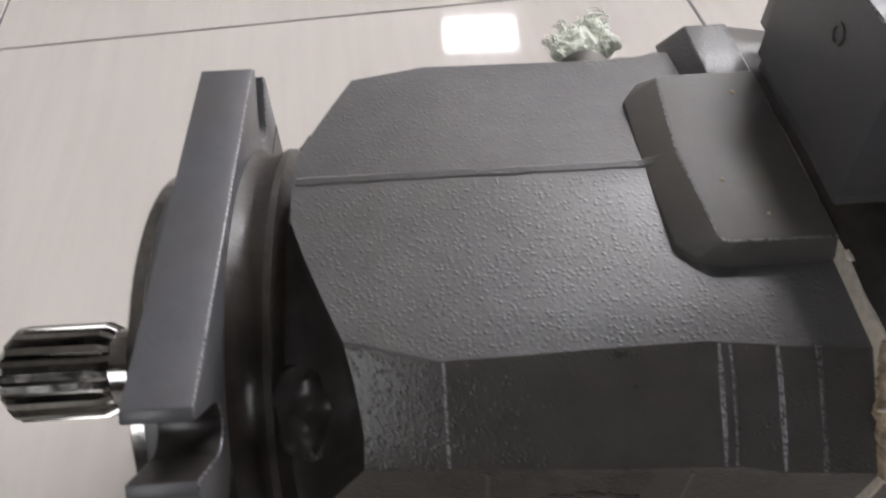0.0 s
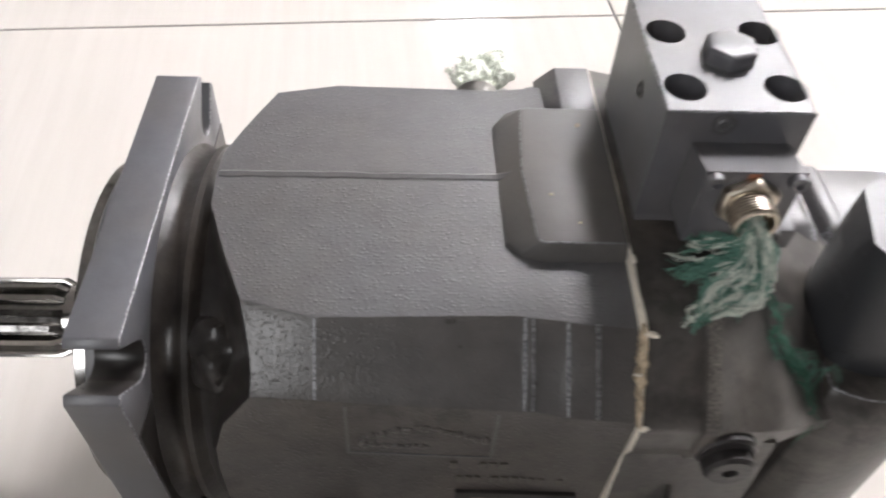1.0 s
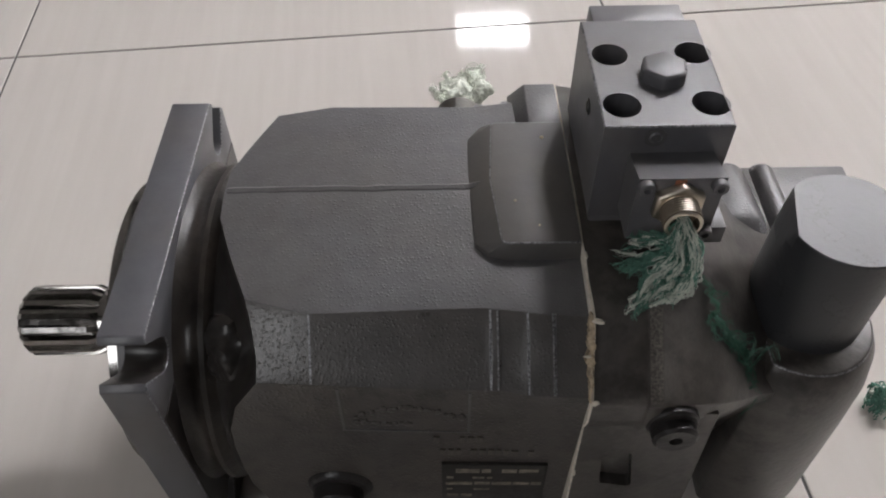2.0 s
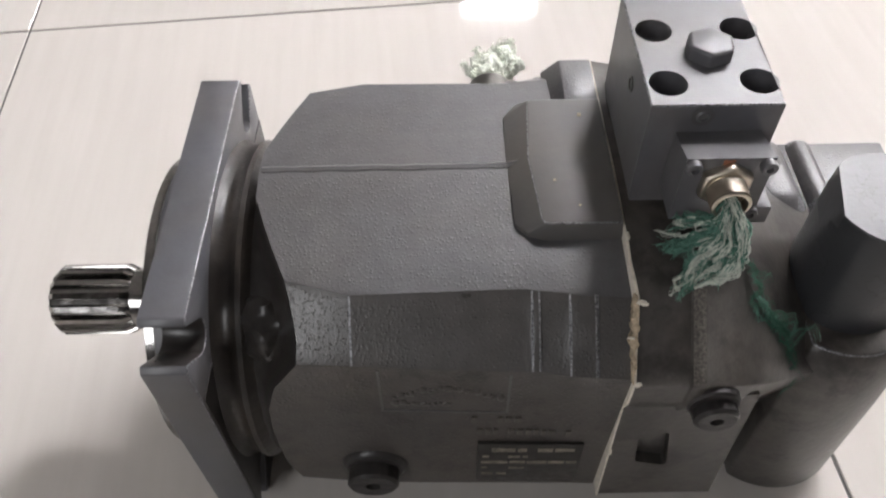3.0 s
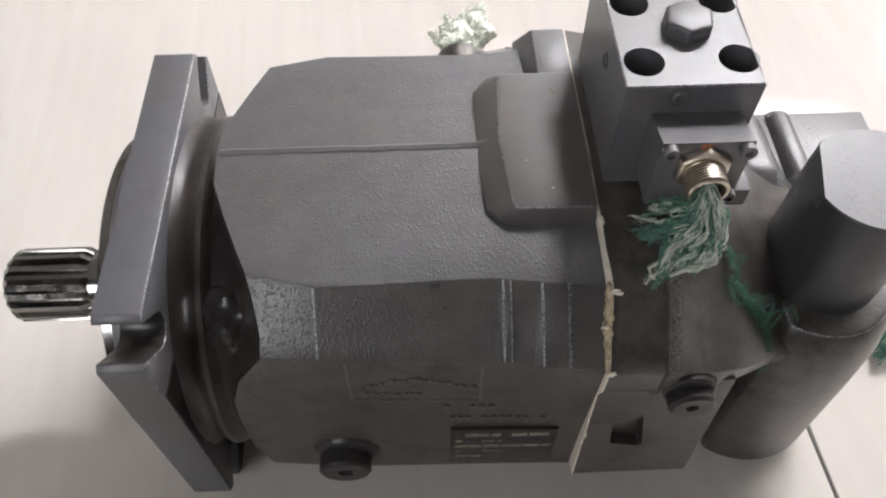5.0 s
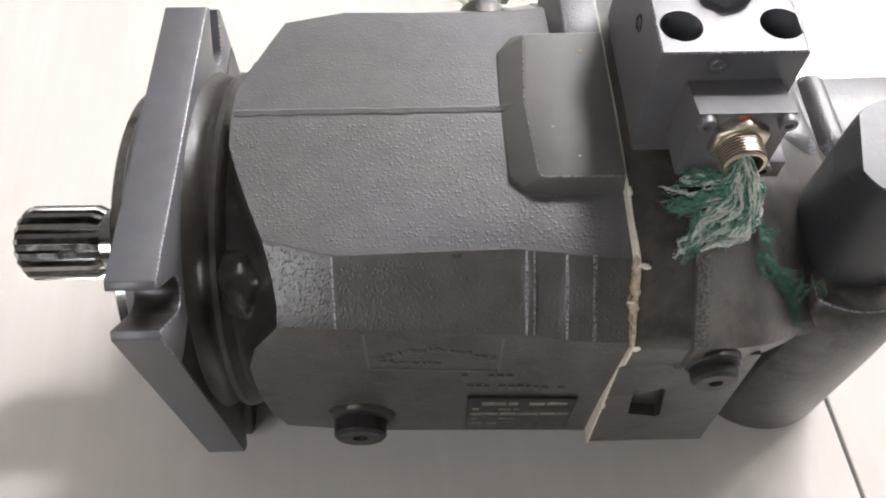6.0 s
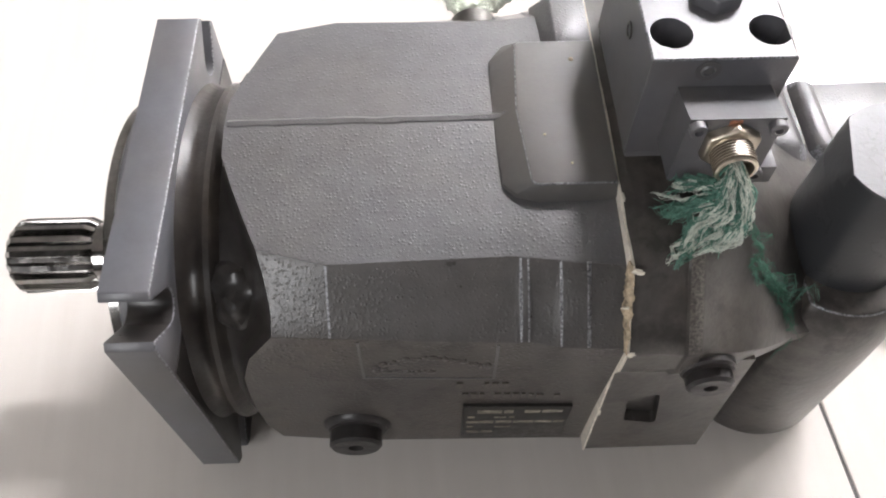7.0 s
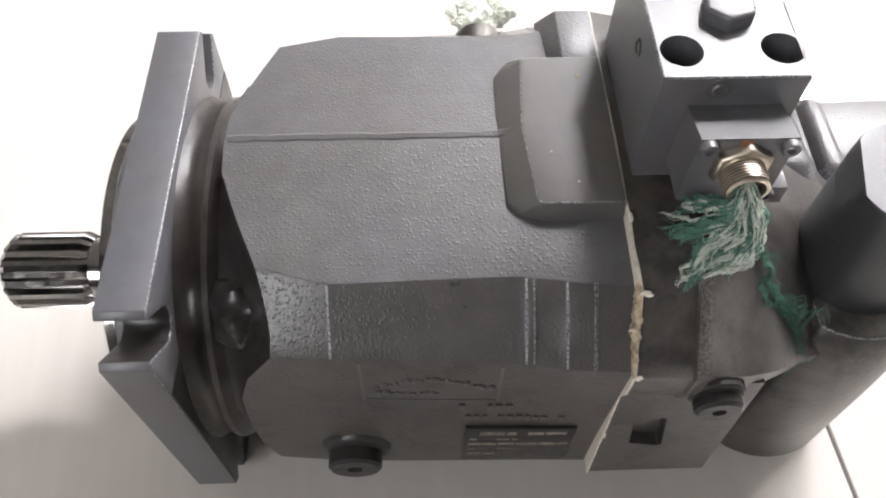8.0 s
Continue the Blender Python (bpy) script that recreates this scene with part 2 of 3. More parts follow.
def thing(name, label, category, place=(0, 0, 0), group="", kind=""):
    ob = new(name)
    ob.location = place
    ob.empty_display_size = 0.05
    return tagged(ob, label, category, group, kind)


# ---- the room ----
# unseen shell; wall and ceiling tones are set for their bounce light
RX0, RX1, RY0, RY1, RZ = -3.0, 3.6, -1.1, 7.0, 2.8


def wall_piece(name, boxes, paint=None):
    bm = bmesh.new()
    for b in boxes:
        box(bm, *b)
    return tagged(part(name, bm, paint or WALL), "plain painted wall, unseen, added to close the room", "wall", kind="structure")


wall_piece("wall_west", [(RX0 - 0.15, RX0, RY0 - 0.15, RY1 + 0.15, 0, RZ)])
wall_piece("wall_east", [(RX1, RX1 + 0.15, RY0 - 0.15, RY1 + 0.15, 0, RZ)])
# near dark wall, added to stand in for unseen dark surroundings in front
wall_piece("wall_south_stand_in", [(RX0, WIN_X0, RY0 - 0.15, RY0, 0, RZ), (WIN_X1, RX1, RY0 - 0.15, RY0, 0, RZ),
                          (WIN_X0, WIN_X1, RY0 - 0.15, RY0, 0, WIN_Z0), (WIN_X0, WIN_X1, RY0 - 0.15, RY0, WIN_Z1, RZ)], DARK_STANDIN)
# unseen wall, kept paler to reflect more in the far floor
wall_piece("wall_north", [(RX0, RX1, RY1, RY1 + 0.15, 0, RZ)], BOUNCE_WALL)
# unseen ceiling, toned down to weaken its bounce light
bm = bmesh.new()
box(bm, RX0 - 0.15, RX1 + 0.15, RY0 - 0.15, RY1 + 0.15, RZ, RZ + 0.12)
tagged(part("ceiling", bm, CEILING), "plain ceiling, unseen, added to close the room", "ceiling", kind="structure")

# floor: square polished tiles with dark joints, turned a little against the pump
TURN, CY, LX, TS, JOINT = radians(5.0), 0.4138, -0.2578, 0.6, 0.0022
bm = bmesh.new()
box(bm, RX0 - 0.15, RX1 + 0.15, RY0 - 0.15, RY1 + 0.15, -0.1, -0.0012)
floor = tagged(part("floor", bm, GROUT), "polished cream floor tiles with thin dark joints", "floor", kind="structure")



def ceiling_panel():
    lamp = thing("ceiling_light", "oblong white recessed ceiling light panel", "ceiling light", (0, 0, RZ), "ceiling lights")
    bm = bmesh.new()
    for b in ((-0.27, 0.27, -0.19, -0.166), (-0.27, 0.27, 0.166, 0.19), (-0.27, -0.246, -0.166, 0.166), (0.246, 0.27, -0.166, 0.166)):
        box(bm, *b, -0.012, -0.001)
    part("frame", bm, FRAME, lamp)
    bm = bmesh.new()
    box(bm, -0.245, 0.245, -0.165, 0.165, -0.008, -0.002)
    part("diffuser", bm, GLOW, lamp, "glowing white diffuser")
    return lamp


LAMP = ceiling_panel()
LAMP.location = (0.53, 4.58, RZ)
# further panels, added out of view to light the pump from the right rear
for lx, ly in ((1.2, 2.1), (2.2, 2.65), (3.3, 3.4), (3.3, 2.2), (3.2, 6.5)):
    copy_thing(LAMP, pose(lx, ly, RZ))
# the first panel is dimmed to keep its reflection in the floor faint
for ob in LAMP.children:
    if ob.name.startswith("diffuser"):
        ob.data = ob.data.copy()
        ob.data.materials[0] = DIM

# ---- the pump ----
ZC = 0.0945
pump = thing("hydraulic_pump", "dark grey cast iron hydraulic pump standing on the floor", "pump")

def rub(ob, where):
    """Bare metal on the narrow edge faces for which where(face) holds."""
    ob.data.materials.append(WORN_GLINT)
    for f in ob.data.polygons:
        if where(f):
            f.material_index = len(ob.data.materials) - 1


# mounting flange: square, an open bolt slot in each corner
HALF, SLOT, SLOT_END, CUT, CUT_W = 0.0945, 0.0082, 0.1015, 0.1213, 0.0124
outline = []
for k in range(4):
    a = radians(45 + 90 * k)
    d, n = Vector((math.cos(a), math.sin(a))), Vector((-math.sin(a), math.cos(a)))
    outline += [d * CUT - n * CUT_W, d * CUT - n * SLOT]
    for i in range(9):
        t = math.pi * i / 8
        outline.append(d * (SLOT_END - SLOT * math.sin(t)) - n * SLOT * math.cos(t))
    outline += [d * CUT + n * SLOT, d * CUT + n * CUT_W]
bm = bmesh.new()
loft(bm, [[(x, p.x, ZC + p.y) for p in outline] for x in (-0.0208, 0.0)])
flange = part("mounting_flange", bm, SMOOTH, pump, "smooth blue-grey square flange with open bolt slots", bevel=0.0007)
# walls of the upper front slot: oil black that also holds their shade
flange.data.materials.append(OIL_SHADE)
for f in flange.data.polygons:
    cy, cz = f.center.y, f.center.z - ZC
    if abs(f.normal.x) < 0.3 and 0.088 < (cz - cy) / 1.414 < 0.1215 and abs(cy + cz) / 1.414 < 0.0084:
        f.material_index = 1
# lower rear face of the flange: black oil, with shade in its colour
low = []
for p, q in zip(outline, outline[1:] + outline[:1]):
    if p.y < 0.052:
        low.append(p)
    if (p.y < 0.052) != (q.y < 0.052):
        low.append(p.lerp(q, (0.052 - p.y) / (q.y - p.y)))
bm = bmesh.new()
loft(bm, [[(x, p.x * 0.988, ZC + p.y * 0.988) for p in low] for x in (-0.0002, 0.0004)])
part("oil_shade_film", bm, OIL_SHADE, flange, "wet black oil film with shade in its colour")
rub(flange, lambda f: 0.25 < f.normal.x < 0.97 and f.center.x > -0.002)
bm = bmesh.new()
lathe(bm, (0, 0, ZC), "x", [(-0.0290, 0.0815), (-0.0280, 0.0830), (-0.0207, 0.0838)], 64)
part("flange_boss", bm, SMOOTH, pump)
bm = bmesh.new()
lathe(bm, (0, 0, ZC), "x", [(-0.0345, 0.0795), (-0.0335, 0.0810), (-0.0289, 0.0810)], 64)
part("pilot_ring", bm, STEEL, pump, "bright machined steel pilot ring")
bm = bmesh.new()
lathe(bm, (0, 0, ZC), "x", [(-0.042, 0.033), (-0.0344, 0.036)], 48)
part("shaft_seal", bm, BLACK, pump)

# drive shaft with sixteen splines
bm = bmesh.new()
TEETH, RO, RI = 16, 0.0202, 0.0160
def spline_ring(x, ro, ri):
    ring = []
    for i in range(TEETH):
        for f, r in ((-0.5, ri), (-0.30, ri), (-0.19, ro), (0.19, ro), (0.30, ri)):
            t = 2 * math.pi * (i + f) / TEETH + 0.12
            ring.append((x, r * math.cos(t), ZC + r * math.sin(t)))
    return ring
loft(bm, [spline_ring(-0.1110, 0.0165, 0.0155), spline_ring(-0.1070, RO, RI), spline_ring(-0.071, RO, RI), spline_ring(-0.066, 0.0176, 0.0170)])
part("splined_shaft", bm, STEEL, pump, "bright steel shaft end with straight splines", smooth=20)
bm = bmesh.new()
lathe(bm, (0, 0, ZC), "x", [(-0.0662, 0.0171), (-0.056, 0.0171), (-0.055, 0.0186), (-0.0415, 0.0186)], 48)
part("shaft_collar", bm, STEEL, pump)

# neck between flange and housing: dark ring, rounded shoulder; its colour holds grime and shade
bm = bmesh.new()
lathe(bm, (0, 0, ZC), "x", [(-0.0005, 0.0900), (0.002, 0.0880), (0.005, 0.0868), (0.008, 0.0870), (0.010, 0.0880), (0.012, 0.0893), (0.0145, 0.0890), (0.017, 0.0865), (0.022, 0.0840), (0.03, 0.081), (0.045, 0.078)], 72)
part("neck", bm, STAINED_SHADED, pump, "neck behind the flange, dark with grime and coloured-in shade")


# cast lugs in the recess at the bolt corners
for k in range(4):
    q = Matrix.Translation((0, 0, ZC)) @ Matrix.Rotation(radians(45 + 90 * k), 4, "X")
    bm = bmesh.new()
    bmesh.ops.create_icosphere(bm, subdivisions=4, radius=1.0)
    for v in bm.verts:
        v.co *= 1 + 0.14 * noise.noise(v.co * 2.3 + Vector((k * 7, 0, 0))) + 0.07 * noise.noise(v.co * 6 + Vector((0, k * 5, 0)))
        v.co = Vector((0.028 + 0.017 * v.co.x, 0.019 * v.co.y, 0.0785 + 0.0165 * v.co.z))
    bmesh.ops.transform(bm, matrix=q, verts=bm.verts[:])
    part("bolt_lug", bm, OIL_SHADE, pump)


def section(x, a, b, h, c, low_c, low_a, low_h, crown=0.004, flank=None, bead=0.0):
    """Half octagon mirrored: crowned top of half width a at height h, slopes to half width b at c, flank lower down to low_c, then to the foot."""
    flank = flank or b
    pts = []
    for k in range(9):
        u = -1 + 2 * k / 8
        pts.append((x, a * u, ZC + h - crown * abs(u)))
    for k in range(1, 5):
        f = k / 4
        e = bead if 0 < k < 4 else 0.0
        pts.append((x, a + (b - a) * f + 0.75 * e, ZC + (h - crown) + (c - h + crown) * f + 0.66 * e))
    for k in range(1, 7):
        f = k / 6
        pts.append((x, b + (flank - b) * min(1, 1.6 * f), ZC + c + (low_c - c) * f))
    pts.append((x, low_a, ZC - low_h))
    pts.append((x, 0, ZC - low_h))
    pts.append((x, -low_a, ZC - low_h))
    for k in range(6, 0, -1):
        f = k / 6
        pts.append((x, -b - (flank - b) * min(1, 1.6 * f), ZC + c + (low_c - c) * f))
    for k in range(4, 0, -1):
        f = k / 4
        e = bead if 0 < k < 4 else 0.0
        pts.append((x, -a - (b - a) * f - 0.75 * e, ZC + (h - crown) + (c - h + crown) * f + 0.66 * e))
    return pts


# the casting widens from the neck, scooped out at the corners for the bolts; low ribs cross its sloping side
def front_y(x):
    """Half width of the housing at x."""
    table = ((0.0680, 0.0905), (0.12, 0.0938), (0.152, 0.0952), (0.160, 0.0975), (0.1885, 0.0995))
    for (xa, ya), (xb, yb) in zip(table, table[1:]):
        if x <= xb:
            return ya + (yb - ya) * (x - xa) / (xb - xa)
    return table[-1][1]


def low_y(x):
    """Half width of the upright front low down."""
    return 0.0938 + (x - 0.068) * 0.022


def face_y(x, z):
    """Half width of the upright front at height z."""
    f = min(1.0, max(0.0, 1.6 * (ZC + 0.0745 - z) / 0.12))
    return front_y(x) + (low_y(x) - front_y(x)) * f


def ribbed(x, a, d):
    return section(x, a, front_y(x), 0.1015, 0.0745, -0.0455, 0.05, 0.092, 0.0045, low_y(x), bead=d)


# the edge where the casting ends towards the neck: it steps back at the four corners
def edge_x(i):
    """Where the casting begins, for point i of a section."""
    top = (0.0405, 0.0340, 0.0280, 0.0227, 0.0222)
    if i < 9:
        return top[min(i, 8 - i)]
    if i > 21:
        i = 40 - i if i < 32 else 8
    return (0.0425, 0.0440, 0.0450, 0.0445, 0.0315, 0.0255, 0.0240, 0.0240, 0.0250, 0.0300, 0.0360, 0.0360, 0.0360)[i - 9]


edge_ring = [(edge_x(i), y, z) for i, (x, y, z) in enumerate(section(0.0, 0.0612, 0.0885, 0.1015, 0.0735, -0.0445, 0.046, 0.090, 0.0035, 0.0905))]
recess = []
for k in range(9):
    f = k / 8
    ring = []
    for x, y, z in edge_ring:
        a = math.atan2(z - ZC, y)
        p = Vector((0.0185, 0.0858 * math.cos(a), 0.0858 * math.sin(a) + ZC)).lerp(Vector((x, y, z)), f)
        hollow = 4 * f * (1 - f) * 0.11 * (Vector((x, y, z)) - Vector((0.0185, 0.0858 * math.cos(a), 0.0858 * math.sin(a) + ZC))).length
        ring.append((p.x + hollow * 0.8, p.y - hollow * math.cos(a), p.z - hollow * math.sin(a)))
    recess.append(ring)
bm = bmesh.new()
rings = [edge_ring,
          ribbed(0.0682, 0.0688, 0.0), ribbed(0.0691, 0.0688, 0.0), ribbed(0.105, 0.0680, 0.0), ribbed(0.1425, 0.0672, 0.0),
          *[ribbed(x, 0.0672 + (x - 0.1425) * 0.13, d) for x0, x1 in ((0.1464, 0.1506), (0.1624, 0.1742)) for x, d in ((x0 - 0.0003, 0.0), (x0 + 0.0006, 0.0011), (x1 - 0.0014, 0.0011), (x1 - 0.0006, 0.0011), (x1 + 0.0003, 0.0))],
          section(0.1815, 0.0722, 0.0990, 0.1017, 0.0747, -0.0455, 0.05, 0.092, 0.0045, 0.0965),
          section(0.1885, 0.0730, 0.0995, 0.1020, 0.0750, -0.0455, 0.05, 0.092, 0.0045, 0.0967)]
bm.faces.new(list(reversed(loft(bm, rings, cap=False)[-1])))
housing = part("housing", bm, CAST, pump, "rough cast grey housing with brown grime", smooth=14, bevel=0.0005)
# recess coloured for its oil and for the shade it lies in
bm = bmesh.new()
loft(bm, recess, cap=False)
part("oily_shaded_recess", bm, OIL_SHADE, housing, "oily hollow between neck and housing, its shade coloured in", smooth=80)
# the upright front is smeared with old oil, its base darkened as shade
housing.data.materials.append(GRIMY_SHADED)
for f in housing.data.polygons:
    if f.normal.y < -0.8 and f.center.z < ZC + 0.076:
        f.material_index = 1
# the sloping side is glossier, its grain coarser, its base darkened as shade
housing.data.materials.append(SLOPE)
for f in housing.data.polygons:
    if abs(f.center.y) > 0.066 and ZC + 0.0745 < f.center.z < ZC + 0.0975 and f.center.x > 0.04 and 0.3 < f.normal.z < 0.9:
        f.material_index = 2
# bright metal strips paint the glints along the ribs of the sloping side
housing.data.materials.append(WORN_GLINT)
for f in housing.data.polygons:
    if abs(f.center.z - ZC - 0.086) < 0.011 and abs(f.center.y) > 0.07:
        if min(abs(f.center.x - c) for c in (0.06865, 0.14655, 0.1496, 0.16255, 0.1732, 0.17405)) < 0.0005:
            f.material_index = 3

# parting line along the crown
bm = bmesh.new()
pts = []
rings = []
for i in range(34):
    x = 0.0235 + (0.1515 - 0.0235) * i / 33
    w = 0.0011 + 0.0006 * noise.noise((x * 120, 0, 0))
    y = 0.0015 + 0.0006 * noise.noise((x * 60, 3, 0))
    z = ZC + 0.1008 + max(0.0, (x - 0.1405) / 0.0115) * 0.0052
    rings.append([(x, y - w - 0.0014, z - 0.001), (x, y - w, z + 0.0012), (x, y + w, z + 0.0016), (x, y + w + 0.004, z - 0.001)])
loft(bm, rings)
part("parting_line", bm, CAST, housing)

# machined pad in front of the gasket, and the smaller pad behind it
def frustum(bm, x0, x1, y0, y1, z0, X0, X1, Y0, Y1, Z0):
    """Foot rectangle at z0, top rectangle at Z0."""
    lo = [(x0, y0, z0), (x1, y0, z0), (x1, y1, z0), (x0, y1, z0)]
    hi = [(X0, Y0, Z0), (X1, Y0, Z0), (X1, Y1, Z0), (X0, Y1, Z0)]
    loft(bm, [lo, hi])
bm = bmesh.new()
foot = [(0.1884, -0.0425), (0.1560, -0.0425), (0.1470, -0.0400), (0.1415, -0.0345), (0.1400, 0.0), (0.1405, 0.036), (0.1470, 0.0455), (0.1884, 0.0465)]
head = [(0.1884, -0.0395), (0.1560, -0.0395), (0.1542, -0.0390), (0.1532, -0.0375), (0.1500, 0.001), (0.1525, 0.0405), (0.1545, 0.0420), (0.1884, 0.0420)]
loft(bm, [[(x, y, 0.190) for x, y in foot], [(x, y, 0.1958) for x, y in foot], [(x, y, 0.2018) for x, y in head]])
rub(part("machined_pad", bm, PAD, housing, "flat machined pad with worn edges", bevel=0.0005), lambda f: f.center.z > 0.2005 and 0.4 < f.normal.z < 0.985 and f.area < 0.00006)
for x, y, r in ((0.1773, 0.0302, 0.0011), (0.1608, -0.0135, 0.0007), (0.1706, -0.0291, 0.0006)):
    bm = bmesh.new()
    lathe(bm, (x, y, 0.2018), "z", [(0.0, r), (0.0003, r * 0.9), (0.0006, r * 0.4)], 10)
    part("paint_chip", bm, TAN, housing, "small tan chip in the paint")
bm = bmesh.new()
frustum(bm, 0.1635, 0.1884, 0.0425, 0.080, 0.188, 0.1718, 0.1884, 0.0425, 0.0745, 0.2008)
part("rear_pad", bm, CAST, housing, bevel=0.0008)

# lettering field, raised lettering, name plate on the front of the housing
def front_box(bm, x0, x1, proud, z0, z1, deep=0.004):
    vs = [bm.verts.new((x, d - face_y(x, z), z)) for x in (x0, x1) for d in (-proud, deep) for z in (z0, z1)]
    for q in ((0, 1, 3, 2), (4, 6, 7, 5), (0, 4, 5, 1), (2, 3, 7, 6), (0, 2, 6, 4), (1, 5, 7, 3)):
        bm.faces.new([vs[i] for i in q])


bm = bmesh.new()
for x0, x1, z0, z1 in ((0.079, 0.138, 0.1318, 0.1330), (0.079, 0.0803, 0.1330, 0.167), (0.1368, 0.138, 0.1330, 0.167)):
    n = max(1, int((x1 - x0) / 0.004))
    for k in range(n):
        front_box(bm, x0 + (x1 - x0) * k / n, x0 + (x1 - x0) * (k + 1) / n, 0.0003, z0, z1)
part("lettering_frame", bm, CAST, housing)
# a cast emblem, worn to a swung row of low lumps
random.seed(4)
for i in range(30):
    f = (i % 20) / 19
    x = 0.0870 + 0.0465 * f + random.uniform(-0.0008, 0.0008)
    z = 0.1450 + 0.0085 * math.sin(math.pi * f) + random.uniform(-0.001, 0.001) if i < 20 else 0.1395 + random.uniform(-0.0006, 0.0006)
    bm = bmesh.new()
    bmesh.ops.create_icosphere(bm, subdivisions=2, radius=1.0)
    wide, tall = random.uniform(0.0012, 0.0026), random.uniform(0.0012, 0.0030)
    for v in bm.verts:
        k = 1 + 0.5 * noise.noise(v.co * 1.7 + Vector((i * 3.1, 0, 0)))
        v.co = Vector((x + v.co.x * wide * k, -face_y(x, z) + v.co.y * 0.0007, z + v.co.z * tall * k))
    part("cast_lump", bm, GRIMY_SHADED, housing, smooth=180)
random.seed(5)
for z, x0, x1 in ((0.1230, 0.121, 0.1425), (0.1105, 0.124, 0.171)):
    x = x0
    while x < x1:
        w = 0.0020 + 0.0012 * random.random()
        if random.random() < 0.9:
            bm = bmesh.new()
            front_box(bm, x, x + w, 0.0008, z, z + 0.0050)
            part("stamped_bar", bm, LETTER, housing)
        x += w + 0.0013
bm = bmesh.new()
front_box(bm, 0.1245, 0.1768, 0.0018, 0.058, 0.1020)
nameplate = part("name_plate", bm, PLATE, housing, "black name plate with worn silver print", bevel=0.0003)
for z, h, runs in ((0.0935, 0.0042, ((0.1315, 0.1435), (0.1445, 0.1490), (0.1545, 0.1620), (0.1630, 0.1728))), (0.0868, 0.0022, ((0.1270, 0.1305), (0.1400, 0.1460), (0.1475, 0.1500))),
                   (0.0795, 0.0034, ((0.1265, 0.1400), (0.1412, 0.1490), (0.1500, 0.1600), (0.1608, 0.1690), (0.1700, 0.1752))),
                   (0.0730, 0.0020, ((0.1270, 0.1300), (0.1410, 0.1490))), (0.0650, 0.0030, ((0.1270, 0.1330), (0.1345, 0.1400)))):
    for x0, x1 in runs:
        bm = bmesh.new()
        front_box(bm, x0, x1, 0.0020, z, z + h)
        part("print_bar", bm, PRINT, nameplate)

# drain plug low on the front, with its boss
def socket_plug(name, c, r, length, parent, material, key=0.3):
    """A round plug that points to -y, with a hexagonal key hole."""
    bm = bmesh.new()
    rings = [circle((c[0], c[1] + length, c[2]), r, "y", 36), circle((c[0], c[1] + 0.0015, c[2]), r, "y", 36), circle((c[0], c[1], c[2]), r - 0.0015, "y", 36)]
    key_r = r * key
    hexa = [(c[0] + key_r * math.cos(2 * math.pi * (i // 6) / 6), c[1], c[2] + key_r * math.sin(2 * math.pi * (i // 6) / 6)) for i in range(36)]
    rings.append(circle((c[0], c[1], c[2]), key_r * 1.02, "y", 36))
    rings.append(circle((c[0], c[1] + 0.0002, c[2]), key_r, "y", 36))
    rings.append(circle((c[0], c[1] + length * 0.6, c[2]), key_r * 0.9, "y", 36))
    loft(bm, rings)
    return part(name, bm, material, parent, "dark screw plug with a key hole")

bm = bmesh.new()
lathe(bm, (0.0718, -0.0968, 0.0735), "y", [(0.0, 0.0145), (0.0014, 0.0164), (0.004, 0.0174), (0.02, 0.0178)], 40)
part("plug_collar", bm, NECK, housing)
socket_plug("screw_plug", (0.0707, -0.1050, 0.0705), 0.0133, 0.012, pump, NECK)

# gasket: a thin paper edge with torn, squeezed-out bits
def ragged(ring, seed, amount):
    c = Vector((0, 0, ZC))
    out = []
    for p in ring:
        v = Vector((0, p[1], p[2])) - c
        n = noise.noise(Vector((seed, p[1] * 90, p[2] * 90)))
        v += v.normalized() * amount * n
        out.append((p[0] + 0.0005 * noise.noise(Vector((seed + 9, p[1] * 60, p[2] * 60))), v.x * 0 + v.y, ZC + v.z))
    return out


def fine(ring, n=6):
    out = []
    for a, b in zip(ring, ring[1:] + ring[:1]):
        out += [tuple(Vector(a).lerp(Vector(b), k / n)) for k in range(n)]
    return out


bm = bmesh.new()
g0 = ragged(fine(section(0.1884, 0.0775, 0.1013, 0.1057, 0.0745, 0.056, 0.05, 0.0925, 0.002)), 2, 0.0006)
g1 = ragged(fine(section(0.1896, 0.0775, 0.1013, 0.1057, 0.0745, 0.056, 0.05, 0.0925, 0.002)), 5, 0.0006)
loft(bm, [g0, g1])
gasket = part("gasket", bm, PAPER, pump, "cream paper gasket with torn edges")
bm = bmesh.new()
rings = []
for i in range(30):
    z = 0.148 - 0.097 * i / 29
    y = -0.0972 - 0.0066 * i / 29 - 0.0004 - 0.0004 * noise.noise((z * 150, 0, 0))
    w = 0.0004 + 0.0003 * noise.noise((z * 200, 4, 0))
    rings.append([(0.189 - w, y, z), (0.189 + w, y, z), (0.189 + w, -0.08, z), (0.189 - w, -0.08, z)])
loft(bm, rings)
part("gasket_edge", bm, PAPER, gasket)
random.seed(11)


def shred(x, y, z, sx, sy, sz):
    """A torn lump of paper, flat against the joint."""
    bm = bmesh.new()
    bmesh.ops.create_icosphere(bm, subdivisions=2, radius=1.0)
    ph = random.uniform(0, 99)
    for v in bm.verts:
        k = 1 + 0.7 * noise.noise(v.co * 1.6 + Vector((ph, 0, 0)))
        v.co = Vector((x + v.co.x * sx * k, y + v.co.y * sy * k, z + v.co.z * sz * k))
    part("torn_paper", bm, PAPER, gasket)


bm = bmesh.new()
rings = []
